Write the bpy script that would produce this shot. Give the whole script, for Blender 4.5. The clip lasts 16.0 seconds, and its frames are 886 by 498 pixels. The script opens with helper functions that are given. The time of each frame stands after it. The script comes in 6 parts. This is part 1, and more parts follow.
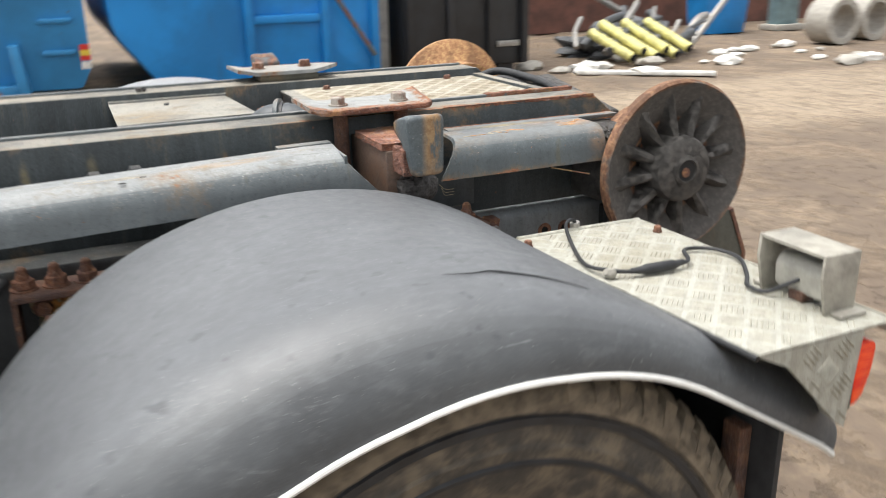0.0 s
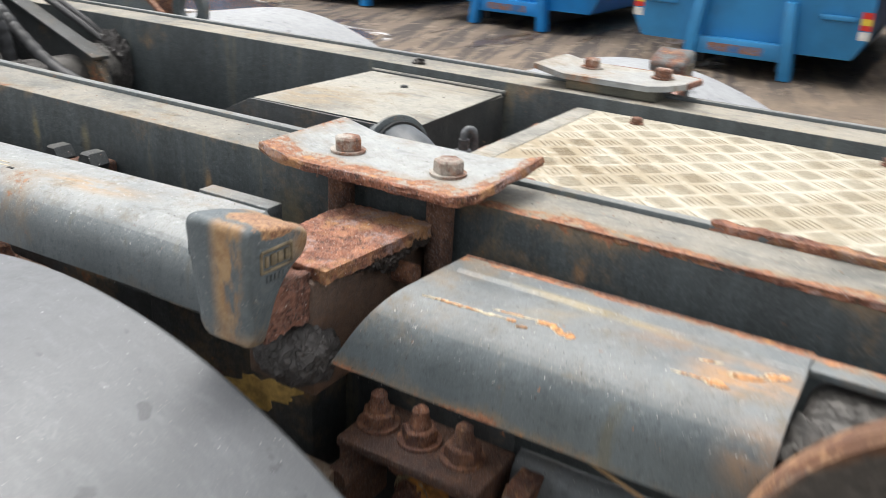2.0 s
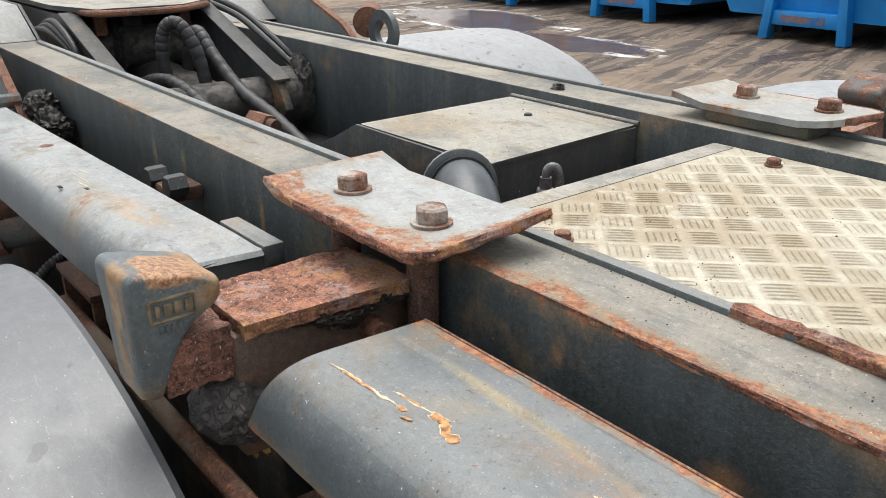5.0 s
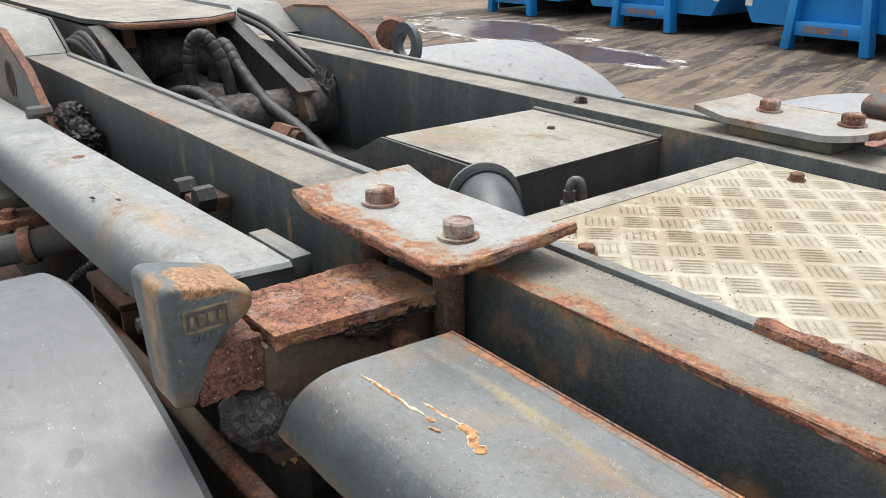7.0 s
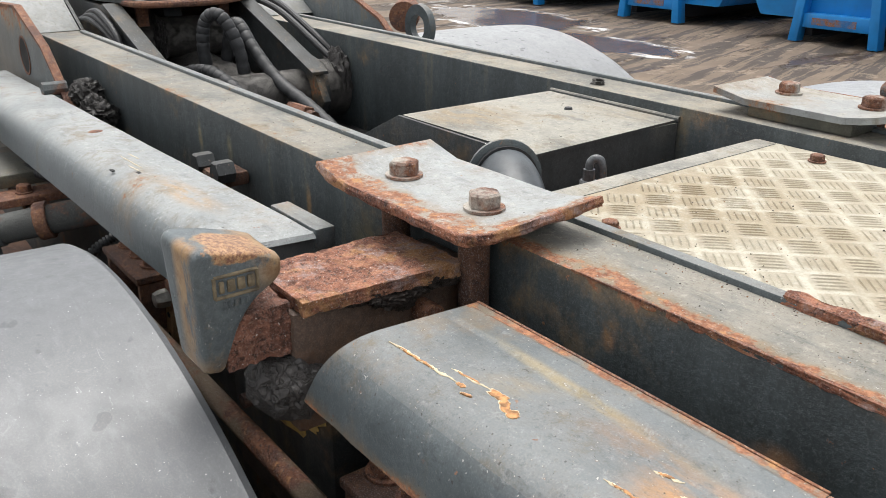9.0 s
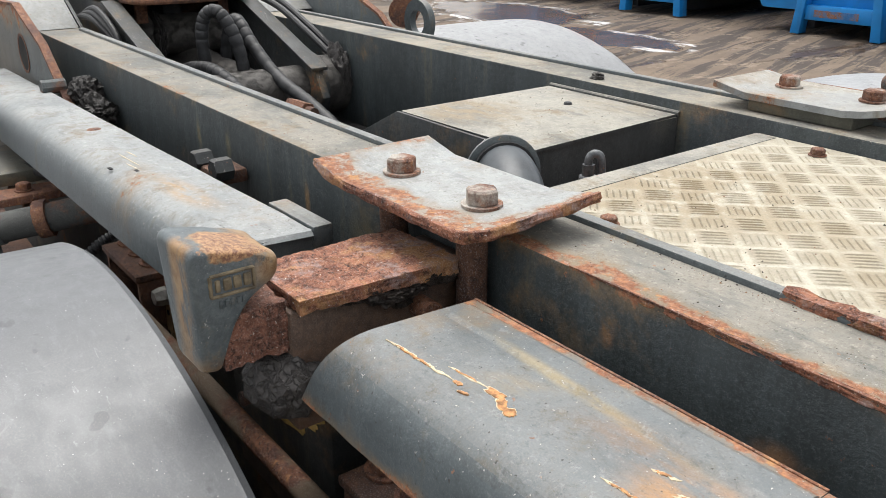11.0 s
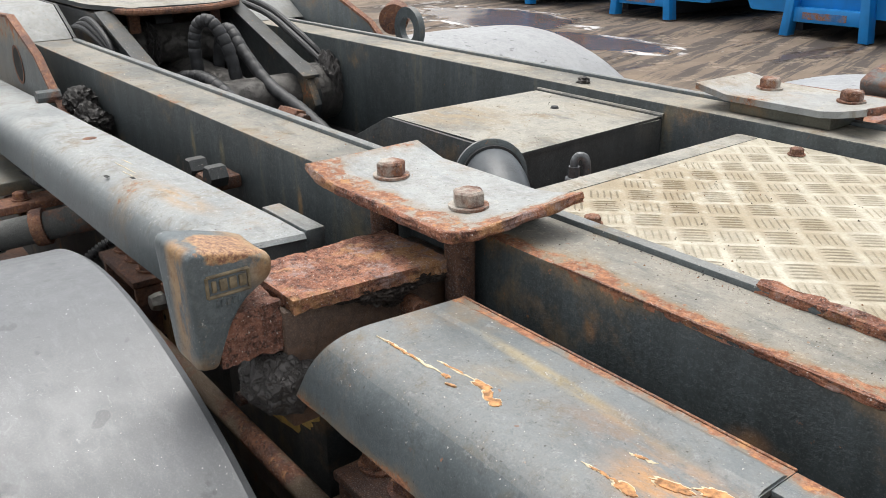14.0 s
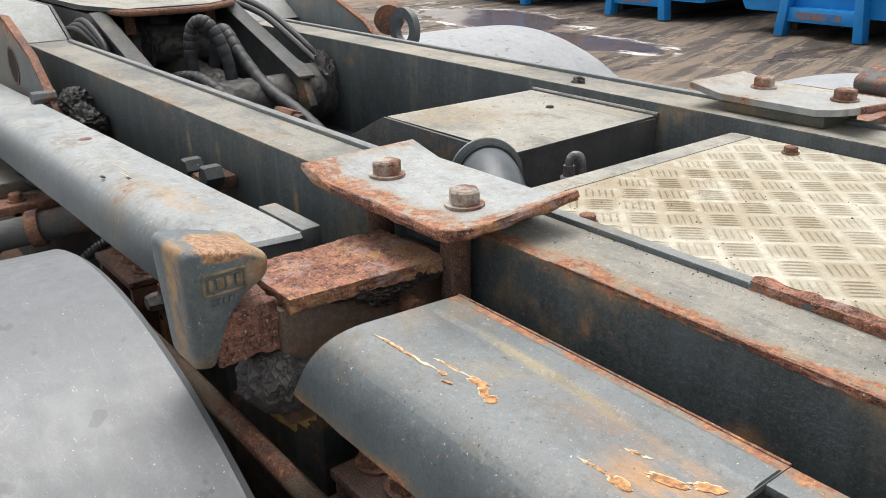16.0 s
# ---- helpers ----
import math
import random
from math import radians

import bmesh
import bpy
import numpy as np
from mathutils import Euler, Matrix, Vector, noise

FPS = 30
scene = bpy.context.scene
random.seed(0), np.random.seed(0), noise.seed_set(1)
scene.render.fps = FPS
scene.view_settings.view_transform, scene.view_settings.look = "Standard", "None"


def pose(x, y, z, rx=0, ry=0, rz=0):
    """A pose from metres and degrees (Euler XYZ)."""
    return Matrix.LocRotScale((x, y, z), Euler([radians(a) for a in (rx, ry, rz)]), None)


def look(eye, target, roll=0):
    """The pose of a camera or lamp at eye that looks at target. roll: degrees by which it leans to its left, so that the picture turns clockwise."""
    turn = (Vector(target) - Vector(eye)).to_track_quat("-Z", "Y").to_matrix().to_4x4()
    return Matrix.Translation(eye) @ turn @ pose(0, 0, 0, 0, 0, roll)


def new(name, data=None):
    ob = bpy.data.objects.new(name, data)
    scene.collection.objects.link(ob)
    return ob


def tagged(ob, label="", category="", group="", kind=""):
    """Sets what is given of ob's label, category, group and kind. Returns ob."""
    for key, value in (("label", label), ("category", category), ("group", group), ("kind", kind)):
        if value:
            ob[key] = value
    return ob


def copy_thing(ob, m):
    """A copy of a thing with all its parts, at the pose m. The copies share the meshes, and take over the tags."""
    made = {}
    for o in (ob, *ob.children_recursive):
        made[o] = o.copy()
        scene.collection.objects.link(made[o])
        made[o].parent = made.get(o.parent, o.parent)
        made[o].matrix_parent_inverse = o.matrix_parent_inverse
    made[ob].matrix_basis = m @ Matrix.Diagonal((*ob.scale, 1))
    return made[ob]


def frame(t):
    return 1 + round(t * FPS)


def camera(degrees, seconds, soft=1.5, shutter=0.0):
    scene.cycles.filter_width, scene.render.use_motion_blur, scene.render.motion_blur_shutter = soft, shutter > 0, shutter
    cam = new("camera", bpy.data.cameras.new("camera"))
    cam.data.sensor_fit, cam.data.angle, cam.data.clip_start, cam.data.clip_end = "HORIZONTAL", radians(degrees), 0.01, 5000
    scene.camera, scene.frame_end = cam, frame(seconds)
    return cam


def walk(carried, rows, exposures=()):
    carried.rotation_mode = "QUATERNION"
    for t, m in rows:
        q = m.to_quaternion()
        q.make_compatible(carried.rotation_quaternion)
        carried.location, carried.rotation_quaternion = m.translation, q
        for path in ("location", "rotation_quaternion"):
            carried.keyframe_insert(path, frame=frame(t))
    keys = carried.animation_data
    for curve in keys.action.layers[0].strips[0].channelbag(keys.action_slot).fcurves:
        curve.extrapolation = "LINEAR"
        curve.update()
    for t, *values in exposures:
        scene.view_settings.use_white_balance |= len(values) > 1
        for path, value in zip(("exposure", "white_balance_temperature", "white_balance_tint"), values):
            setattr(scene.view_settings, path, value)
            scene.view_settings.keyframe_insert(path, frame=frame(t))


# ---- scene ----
cam = camera(55.6, 16.0, soft=0.6, shutter=0.5)
PATH = [
    (0, (-0.536, -1.726, 1.5), (0.238, 0.0, 0.849), -1.2),
    (0.5, (-0.096, -1.508, 1.504), (0.329, 0.307, 0.779), 1.4),
    (0.6, (-0.001, -1.441, 1.486), (0.324, 0.396, 0.765), 0.7),
    (1, (0.31, -1.228, 1.505), (0.233, 0.631, 0.77), 2.0),
    (1.5, (0.542, -1.021, 1.509), (-0.013, 0.746, 0.755), 3.0),
    (2, (0.584, -0.766, 1.49), (-0.347, 0.829, 0.723), 3.3),
    (2.2, (0.603, -0.673, 1.485), (-0.452, 0.847, 0.727), 2.9),
    (2.5, (0.655, -0.561, 1.496), (-0.54, 0.853, 0.739), 2.7),
    (3, (0.718, -0.504, 1.506), (-0.617, 0.788, 0.766), 1.7),
    (5.5, (0.739, -0.47, 1.491), (-0.712, 0.683, 0.741), -0.4),
    (6, (0.732, -0.479, 1.491), (-0.731, 0.662, 0.745), -0.4),
    (6.5, (0.732, -0.481, 1.489), (-0.738, 0.656, 0.751), -0.5),
    (7, (0.743, -0.484, 1.501), (-0.734, 0.651, 0.773), -0.5),
    (7.5, (0.739, -0.481, 1.498), (-0.731, 0.662, 0.77), -0.4),
    (8, (0.737, -0.492, 1.495), (-0.734, 0.646, 0.759), -0.3),
    (8.5, (0.737, -0.501, 1.491), (-0.734, 0.632, 0.746), -0.0),
    (9, (0.735, -0.507, 1.485), (-0.738, 0.618, 0.734), 0.2),
    (11.5, (0.735, -0.5, 1.486), (-0.738, 0.617, 0.724), -0.3),
    (12, (0.739, -0.508, 1.488), (-0.734, 0.611, 0.728), -0.4),
    (12.5, (0.745, -0.512, 1.49), (-0.729, 0.609, 0.733), -0.5),
    (13, (0.752, -0.512, 1.489), (-0.72, 0.611, 0.735), -0.6),
    (13.5, (0.757, -0.512, 1.489), (-0.714, 0.615, 0.737), -0.7),
    (14, (0.761, -0.513, 1.491), (-0.709, 0.618, 0.741), -0.8),
    (14.5, (0.764, -0.521, 1.493), (-0.704, 0.615, 0.749), -0.8),
    (15, (0.765, -0.516, 1.491), (-0.701, 0.618, 0.739), -0.9),
    (15.5, (0.763, -0.511, 1.488), (-0.701, 0.626, 0.737), -0.9),
    (16, (0.764, -0.515, 1.49), (-0.7, 0.623, 0.742), -0.9),
]
walk(cam, [(t, look(eye, target, roll)) for t, eye, target, roll in PATH], [(0, 1.0), (0.5, 0.88), (1.0, 0.96), (1.5, 1.10), (2.5, 0.88), (3.2, 0.82), (16, 0.82)])

# ---- light ----
SUN_EL, SUN_AZ = radians(74), radians(290)
world = bpy.data.worlds.new("world")
scene.world = world
world.use_nodes = True
wn = world.node_tree.nodes
wl = world.node_tree.links
sky = wn.new("ShaderNodeTexSky")
sky.sky_type = "NISHITA"
sky.sun_disc = False
sky.sun_elevation, sky.sun_rotation = SUN_EL, SUN_AZ
sky.air_density, sky.dust_density = 1.0, 4.0
hs = wn.new("ShaderNodeHueSaturation")
hs.inputs["Saturation"].default_value = 0.12
wl.new(sky.outputs[0], hs.inputs["Color"])
wl.new(hs.outputs[0], wn["Background"].inputs["Color"])
wn["Background"].inputs["Strength"].default_value = 0.15
sun = new("sun", bpy.data.lights.new("sun", "SUN"))
sun.data.energy, sun.data.angle, sun.data.color = 1.35, radians(45), (1.0, 0.96, 0.90)
sun.matrix_world = look((0, 0, 30), Vector((0, 0, 30)) - Vector((math.sin(SUN_AZ) * math.cos(SUN_EL), math.cos(SUN_AZ) * math.cos(SUN_EL), math.sin(SUN_EL))))

# ---- materials ----


class Mat:
    """A node material with a principled shader and a few short-hands."""

    def __init__(self, name, rough=0.5, metal=0.0):
        self.m = bpy.data.materials.new(name)
        self.m.use_nodes = True
        self.nt = self.m.node_tree
        self.p = self.nt.nodes["Principled BSDF"]
        self.p.inputs["Roughness"].default_value = rough
        self.p.inputs["Metallic"].default_value = metal
        self.co = self.nt.nodes.new("ShaderNodeTexCoord").outputs["Object"]

    def link(self, a, b):
        self.nt.links.new(a, b)

    def noise(self, scale, detail=6.0, rough=0.6, stretch=None, dist=0.0):
        n = self.nt.nodes.new("ShaderNodeTexNoise")
        n.inputs["Scale"].default_value = scale
        n.inputs["Detail"].default_value = detail
        n.inputs["Roughness"].default_value = rough
        n.inputs["Distortion"].default_value = dist
        src = self.co
        if stretch:
            mp = self.nt.nodes.new("ShaderNodeMapping")
            mp.inputs["Scale"].default_value = stretch
            self.link(self.co, mp.inputs["Vector"])
            src = mp.outputs[0]
        self.link(src, n.inputs["Vector"])
        return n.outputs["Fac"]

    def ramp(self, fac, lo, hi, a=0.0, b=1.0):
        r = self.nt.nodes.new("ShaderNodeMapRange")
        r.inputs["From Min"].default_value, r.inputs["From Max"].default_value = lo, hi
        r.inputs["To Min"].default_value, r.inputs["To Max"].default_value = a, b
        r.interpolation_type = "SMOOTHSTEP"
        self.link(fac, r.inputs["Value"])
        return r.outputs[0]

    def mul(self, a, b, op="MULTIPLY"):
        n = self.nt.nodes.new("ShaderNodeMath")
        n.operation = op
        n.use_clamp = True
        for i, v in enumerate((a, b)):
            if isinstance(v, (int, float)):
                n.inputs[i].default_value = v
            else:
                self.link(v, n.inputs[i])
        return n.outputs[0]

    def mix(self, fac, a, b):
        n = self.nt.nodes.new("ShaderNodeMix")
        n.data_type = "RGBA"
        for sock, v in ((n.inputs[0], fac), (n.inputs[6], a), (n.inputs[7], b)):
            if isinstance(v, (int, float)):
                sock.default_value = v
            elif isinstance(v, tuple):
                sock.default_value = (*v, 1)
            else:
                self.link(v, sock)
        return n.outputs[2]

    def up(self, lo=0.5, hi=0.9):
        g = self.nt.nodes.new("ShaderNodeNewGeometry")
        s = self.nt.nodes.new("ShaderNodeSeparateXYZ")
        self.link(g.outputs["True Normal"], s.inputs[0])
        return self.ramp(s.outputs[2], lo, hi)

    def edges(self, lo=0.52, hi=0.6):
        g = self.nt.nodes.new("ShaderNodeNewGeometry")
        return self.ramp(g.outputs["Pointiness"], lo, hi)

    def axis(self, i):
        s = self.nt.nodes.new("ShaderNodeSeparateXYZ")
        self.link(self.co, s.inputs[0])
        return s.outputs[i]

    def done(self, col, rough=None, bump=None, dist=0.002, strength=0.5, grain=0.0):
        if grain:
            g = self.noise(560, 3, 0.75)
            col = self.mix(self.ramp(g, 0.50, 0.66, 0, grain), col, self.mix(0.72, col, (0.012, 0.011, 0.010)))
            col = self.mix(self.ramp(g, 0.48, 0.34, 0, grain * 0.8), col, self.mix(0.45, col, (0.72, 0.70, 0.66)))
        if isinstance(col, tuple):
            self.p.inputs["Base Color"].default_value = (*col, 1)
        else:
            self.link(col, self.p.inputs["Base Color"])
        if rough is not None:
            self.link(rough, self.p.inputs["Roughness"])
        if bump is not None:
            b = self.nt.nodes.new("ShaderNodeBump")
            b.inputs["Strength"].default_value = strength
            b.inputs["Distance"].default_value = dist
            self.link(bump, b.inputs["Height"])
            self.link(b.outputs[0], self.p.inputs["Normal"])
        return self.m


RUST_A, RUST_B, RUST_C = (0.19, 0.078, 0.042), (0.37, 0.175, 0.095), (0.085, 0.038, 0.026)


def painted(name, base, dust_light, dusty=0.6, rust=0.62, rough=0.45, streak=1.35, bands=(), stains=(), relief=0.8):
    """Worn machine paint: streaks, dusty and painted-in brighter tops, rust blooming in patches and along edges."""
    k = Mat(name, rough)
    k.p.inputs["Specular IOR Level"].default_value = 0.4
    big, mid, fine = k.noise(7, 7, 0.65), k.noise(22, 8, 0.75), k.noise(110, 5, 0.75)
    drip = k.noise(24, 6, 0.65, (1.0, 1.0, 0.10))
    c = k.mix(k.ramp(drip, 0.38, 0.72), base, tuple(v * streak + 0.004 for v in base))
    c = k.mix(k.ramp(drip, 0.58, 0.70, 0, 0.55), c, (0.10, 0.088, 0.052))
    c = k.mix(k.ramp(fine, 0.5, 0.70, 0, 0.6), c, tuple(v * 0.55 for v in base))
    # Upward faces: dusty, and coloured lighter for the light from above.
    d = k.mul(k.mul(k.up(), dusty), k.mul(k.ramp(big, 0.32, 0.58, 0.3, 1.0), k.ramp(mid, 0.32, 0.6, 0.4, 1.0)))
    dcol = k.mix(k.ramp(mid, 0.35, 0.65), dust_light, tuple(v * 0.66 for v in dust_light))
    dcol = k.mix(k.ramp(fine, 0.55, 0.7, 0, 0.6), dcol, tuple(v * 0.45 for v in dust_light))
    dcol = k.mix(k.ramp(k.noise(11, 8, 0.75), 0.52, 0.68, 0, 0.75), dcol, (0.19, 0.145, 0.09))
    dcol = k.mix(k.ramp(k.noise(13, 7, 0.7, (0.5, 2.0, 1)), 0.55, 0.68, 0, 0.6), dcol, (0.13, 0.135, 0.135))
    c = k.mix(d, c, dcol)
    for centre, scale, turn, amount, tint in stains:
        mp = k.nt.nodes.new("ShaderNodeMapping")
        mp.vector_type = "TEXTURE"
        mp.inputs["Location"].default_value = centre
        mp.inputs["Rotation"].default_value = (0, 0, radians(turn))
        mp.inputs["Scale"].default_value = scale
        k.link(k.co, mp.inputs["Vector"])
        ln = k.nt.nodes.new("ShaderNodeVectorMath")
        ln.operation = "LENGTH"
        k.link(mp.outputs[0], ln.inputs[0])
        soft = k.mul(k.ramp(ln.outputs["Value"], 1.0, 0.15), k.ramp(k.noise(30, 8, 0.72, (0.5, 1.6, 0.6)), 0.36, 0.60))
        c = k.mix(k.mul(soft, amount), c, tint)
    patch = k.noise(5, 9, 0.74)
    for ax, far_v, edge_v, amount, gate in bands:
        b = k.mul(k.ramp(k.axis(ax), far_v, edge_v), amount)
        if gate:
            b = k.mul(b, k.ramp(k.axis(gate[0]), gate[1], gate[2]))
        if ax == 1:
            b = k.mul(b, k.up())
        if ax == 2:
            b = k.mul(b, k.mul(1.0, k.up(), "SUBTRACT"))
        patch = k.mul(patch, b, "ADD")
    flake = k.noise(38, 7, 0.72)
    r = k.mul(k.ramp(patch, rust, rust + 0.05), k.ramp(flake, 0.40, 0.52))
    chips = k.mul(k.ramp(k.noise(75, 4, 0.6), 0.68, 0.71), k.ramp(big, 0.42, 0.6))
    c = k.mix(k.mul(k.ramp(patch, rust - 0.10, rust + 0.04), 0.5), c, (0.22, 0.145, 0.07))
    r = k.mul(r, k.mul(chips, 0.8), "ADD")
    rc = k.mix(k.ramp(fine, 0.4, 0.65), RUST_A, RUST_B)
    rc = k.mix(k.ramp(k.noise(55, 5, 0.7), 0.55, 0.68, 0, 0.8), rc, (0.42, 0.22, 0.075))
    c = k.mix(r, c, rc)
    specks = k.ramp(k.noise(300, 2, 0.5), 0.705, 0.73, 0, 0.9)
    c = k.mix(k.mul(specks, k.up(0.0, 0.6)), c, (0.52, 0.51, 0.48))
    c = k.mix(k.ramp(k.noise(210, 2, 0.5), 0.72, 0.75, 0, 0.7), c, (0.03, 0.028, 0.025))
    c = k.mix(k.mul(k.ramp(k.noise(130, 6, 0.8), 0.54, 0.66, 0, 0.35), k.up(0.0, 0.7)), c, tuple(v * 1.25 for v in dust_light))
    c = k.mix(k.ramp(k.noise(95, 6, 0.8), 0.56, 0.66, 0, 0.35), c, tuple(v * 0.6 for v in base))
    grit = k.noise(300, 4, 0.7)
    c = k.mix(k.mul(d, k.ramp(grit, 0.55, 0.65, 0, 0.6)), c, (0.12, 0.10, 0.075))
    h = k.mul(k.mul(fine, mid, "ADD"), k.mul(k.mul(r, 2.0), k.mul(grit, d), "ADD"), "ADD")
    return k.done(c, k.ramp(k.mul(r, d, "ADD"), 0, 1, rough, 0.88), h, 0.0022, relief, 0.13)


def rusty(name, dark=0.0, paint=None):
    k = Mat(name, 0.85)
    a, b, c3 = k.noise(30, 8, 0.7), k.noise(140, 5, 0.7), k.noise(9, 6, 0.65)
    c = k.mix(k.ramp(a, 0.25, 0.62), RUST_C, RUST_A)
    c = k.mix(k.ramp(b, 0.45, 0.75, 0, 0.75), c, RUST_B)
    c = k.mix(k.ramp(k.noise(260, 3, 0.6), 0.62, 0.70, 0, 0.7), c, (0.42, 0.30, 0.23))
    c = k.mix(k.ramp(c3, 0.55, 0.7, 0, 0.6), c, (0.30, 0.17, 0.085))
    c = k.mix(k.ramp(k.noise(17, 7, 0.7), 0.48, 0.62, 0, 0.75), c, (0.085, 0.042, 0.036))
    c = k.mix(k.ramp(k.noise(60, 6, 0.7), 0.58, 0.68, 0, 0.7), c, (0.40, 0.20, 0.08))
    # Rust pits and flecks, with fine relief shading put into their colour.
    c = k.mix(k.ramp(k.noise(200, 4, 0.75), 0.46, 0.36, 0, 0.8), c, (0.035, 0.018, 0.014))
    c = k.mix(k.ramp(k.noise(150, 5, 0.75), 0.58, 0.66, 0, 0.6), c, (0.42, 0.22, 0.11))
    if paint:
        c = k.mix(k.ramp(c3, 0.44, 0.54), c, paint)
    if dark:
        c = k.mix(k.ramp(k.noise(6, 6, 0.6), 0.3, 0.6, dark * 0.6, dark), c, (0.022, 0.017, 0.015))
    return k.done(c, None, k.mul(a, b, "ADD"), 0.004, 1.0, 0.4)


GREY, DUST = (0.075, 0.09, 0.095), (0.36, 0.32, 0.24)
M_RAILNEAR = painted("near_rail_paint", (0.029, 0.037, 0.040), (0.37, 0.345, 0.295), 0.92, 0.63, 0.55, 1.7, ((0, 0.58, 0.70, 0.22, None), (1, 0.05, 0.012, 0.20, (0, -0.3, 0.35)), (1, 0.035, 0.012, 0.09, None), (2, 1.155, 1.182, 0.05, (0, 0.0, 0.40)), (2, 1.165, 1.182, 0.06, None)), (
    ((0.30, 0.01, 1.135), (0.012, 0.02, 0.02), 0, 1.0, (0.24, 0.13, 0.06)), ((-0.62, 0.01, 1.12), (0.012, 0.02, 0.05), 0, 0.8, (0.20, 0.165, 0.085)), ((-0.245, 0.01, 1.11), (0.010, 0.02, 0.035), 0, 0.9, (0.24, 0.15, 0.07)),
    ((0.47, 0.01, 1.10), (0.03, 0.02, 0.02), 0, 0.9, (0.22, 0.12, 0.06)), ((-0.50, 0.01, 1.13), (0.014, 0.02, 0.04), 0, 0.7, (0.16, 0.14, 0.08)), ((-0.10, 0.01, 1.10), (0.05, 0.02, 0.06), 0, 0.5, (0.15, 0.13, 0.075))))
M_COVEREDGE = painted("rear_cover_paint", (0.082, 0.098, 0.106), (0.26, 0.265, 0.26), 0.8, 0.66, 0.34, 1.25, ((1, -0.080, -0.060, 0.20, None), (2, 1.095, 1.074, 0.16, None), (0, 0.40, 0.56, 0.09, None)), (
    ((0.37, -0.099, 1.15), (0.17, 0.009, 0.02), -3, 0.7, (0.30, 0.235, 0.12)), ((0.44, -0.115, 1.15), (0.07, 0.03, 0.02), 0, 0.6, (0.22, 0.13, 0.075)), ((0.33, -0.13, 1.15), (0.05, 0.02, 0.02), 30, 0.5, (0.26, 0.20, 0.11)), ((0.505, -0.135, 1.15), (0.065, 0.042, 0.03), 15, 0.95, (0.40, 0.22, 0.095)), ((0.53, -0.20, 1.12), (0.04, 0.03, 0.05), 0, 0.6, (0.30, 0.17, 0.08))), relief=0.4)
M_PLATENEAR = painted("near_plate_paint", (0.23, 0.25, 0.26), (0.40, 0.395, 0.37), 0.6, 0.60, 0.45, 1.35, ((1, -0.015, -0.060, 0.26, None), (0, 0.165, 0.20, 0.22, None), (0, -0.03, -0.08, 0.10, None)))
# Front cover's bluish sky sheen goes into its pale top colour.
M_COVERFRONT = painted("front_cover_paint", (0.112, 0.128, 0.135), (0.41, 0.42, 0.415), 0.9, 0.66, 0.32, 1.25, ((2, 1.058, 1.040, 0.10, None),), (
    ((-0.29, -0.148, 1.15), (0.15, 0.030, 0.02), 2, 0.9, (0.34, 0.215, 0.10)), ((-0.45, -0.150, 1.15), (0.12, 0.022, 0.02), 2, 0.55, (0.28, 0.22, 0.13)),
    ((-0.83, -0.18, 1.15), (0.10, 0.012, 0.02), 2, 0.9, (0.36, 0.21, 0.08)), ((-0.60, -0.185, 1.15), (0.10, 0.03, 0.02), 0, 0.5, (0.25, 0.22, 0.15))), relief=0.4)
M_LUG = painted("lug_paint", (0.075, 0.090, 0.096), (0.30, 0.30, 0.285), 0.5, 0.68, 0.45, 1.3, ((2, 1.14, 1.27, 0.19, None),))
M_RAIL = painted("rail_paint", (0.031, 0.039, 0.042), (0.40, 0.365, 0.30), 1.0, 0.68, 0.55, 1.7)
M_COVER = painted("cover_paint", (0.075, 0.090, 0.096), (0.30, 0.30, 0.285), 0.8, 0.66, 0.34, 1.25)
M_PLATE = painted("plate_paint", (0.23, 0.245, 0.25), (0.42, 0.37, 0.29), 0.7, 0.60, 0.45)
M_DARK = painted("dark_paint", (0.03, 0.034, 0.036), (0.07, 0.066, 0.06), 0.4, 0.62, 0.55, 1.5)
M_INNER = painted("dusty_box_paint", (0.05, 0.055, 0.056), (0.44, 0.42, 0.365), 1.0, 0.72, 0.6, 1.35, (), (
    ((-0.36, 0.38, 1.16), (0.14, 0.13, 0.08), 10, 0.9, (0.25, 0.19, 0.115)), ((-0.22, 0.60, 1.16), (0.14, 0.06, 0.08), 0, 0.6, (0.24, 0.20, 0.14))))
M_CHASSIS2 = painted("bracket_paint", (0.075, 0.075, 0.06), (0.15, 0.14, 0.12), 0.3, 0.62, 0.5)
M_RUST = rusty("rust")
M_RUSTDARK = rusty("greasy_rust", 0.6)
M_RUSTPAINT = rusty("flaking_paint", 0.0, (0.10, 0.112, 0.114))


def plain(name, col, rough, var=0.25, scale=20, bump=0.3, dist=0.002, metal=0.0):
    k = Mat(name, rough, metal)
    n, f = k.noise(scale, 7, 0.65), k.noise(scale * 9, 4, 0.6)
    c = k.mix(k.ramp(n, 0.3, 0.7), tuple(v * (1 - var) for v in col), tuple(min(1, v * (1 + var)) for v in col))
    c = k.mix(k.ramp(f, 0.6, 0.8, 0, 0.4), c, tuple(v * (1 - var) for v in col))
    return k.done(c, k.ramp(n, 0.3, 0.7, rough * 0.85, min(1, rough * 1.15)), k.mul(n, f, "ADD"), dist, bump)


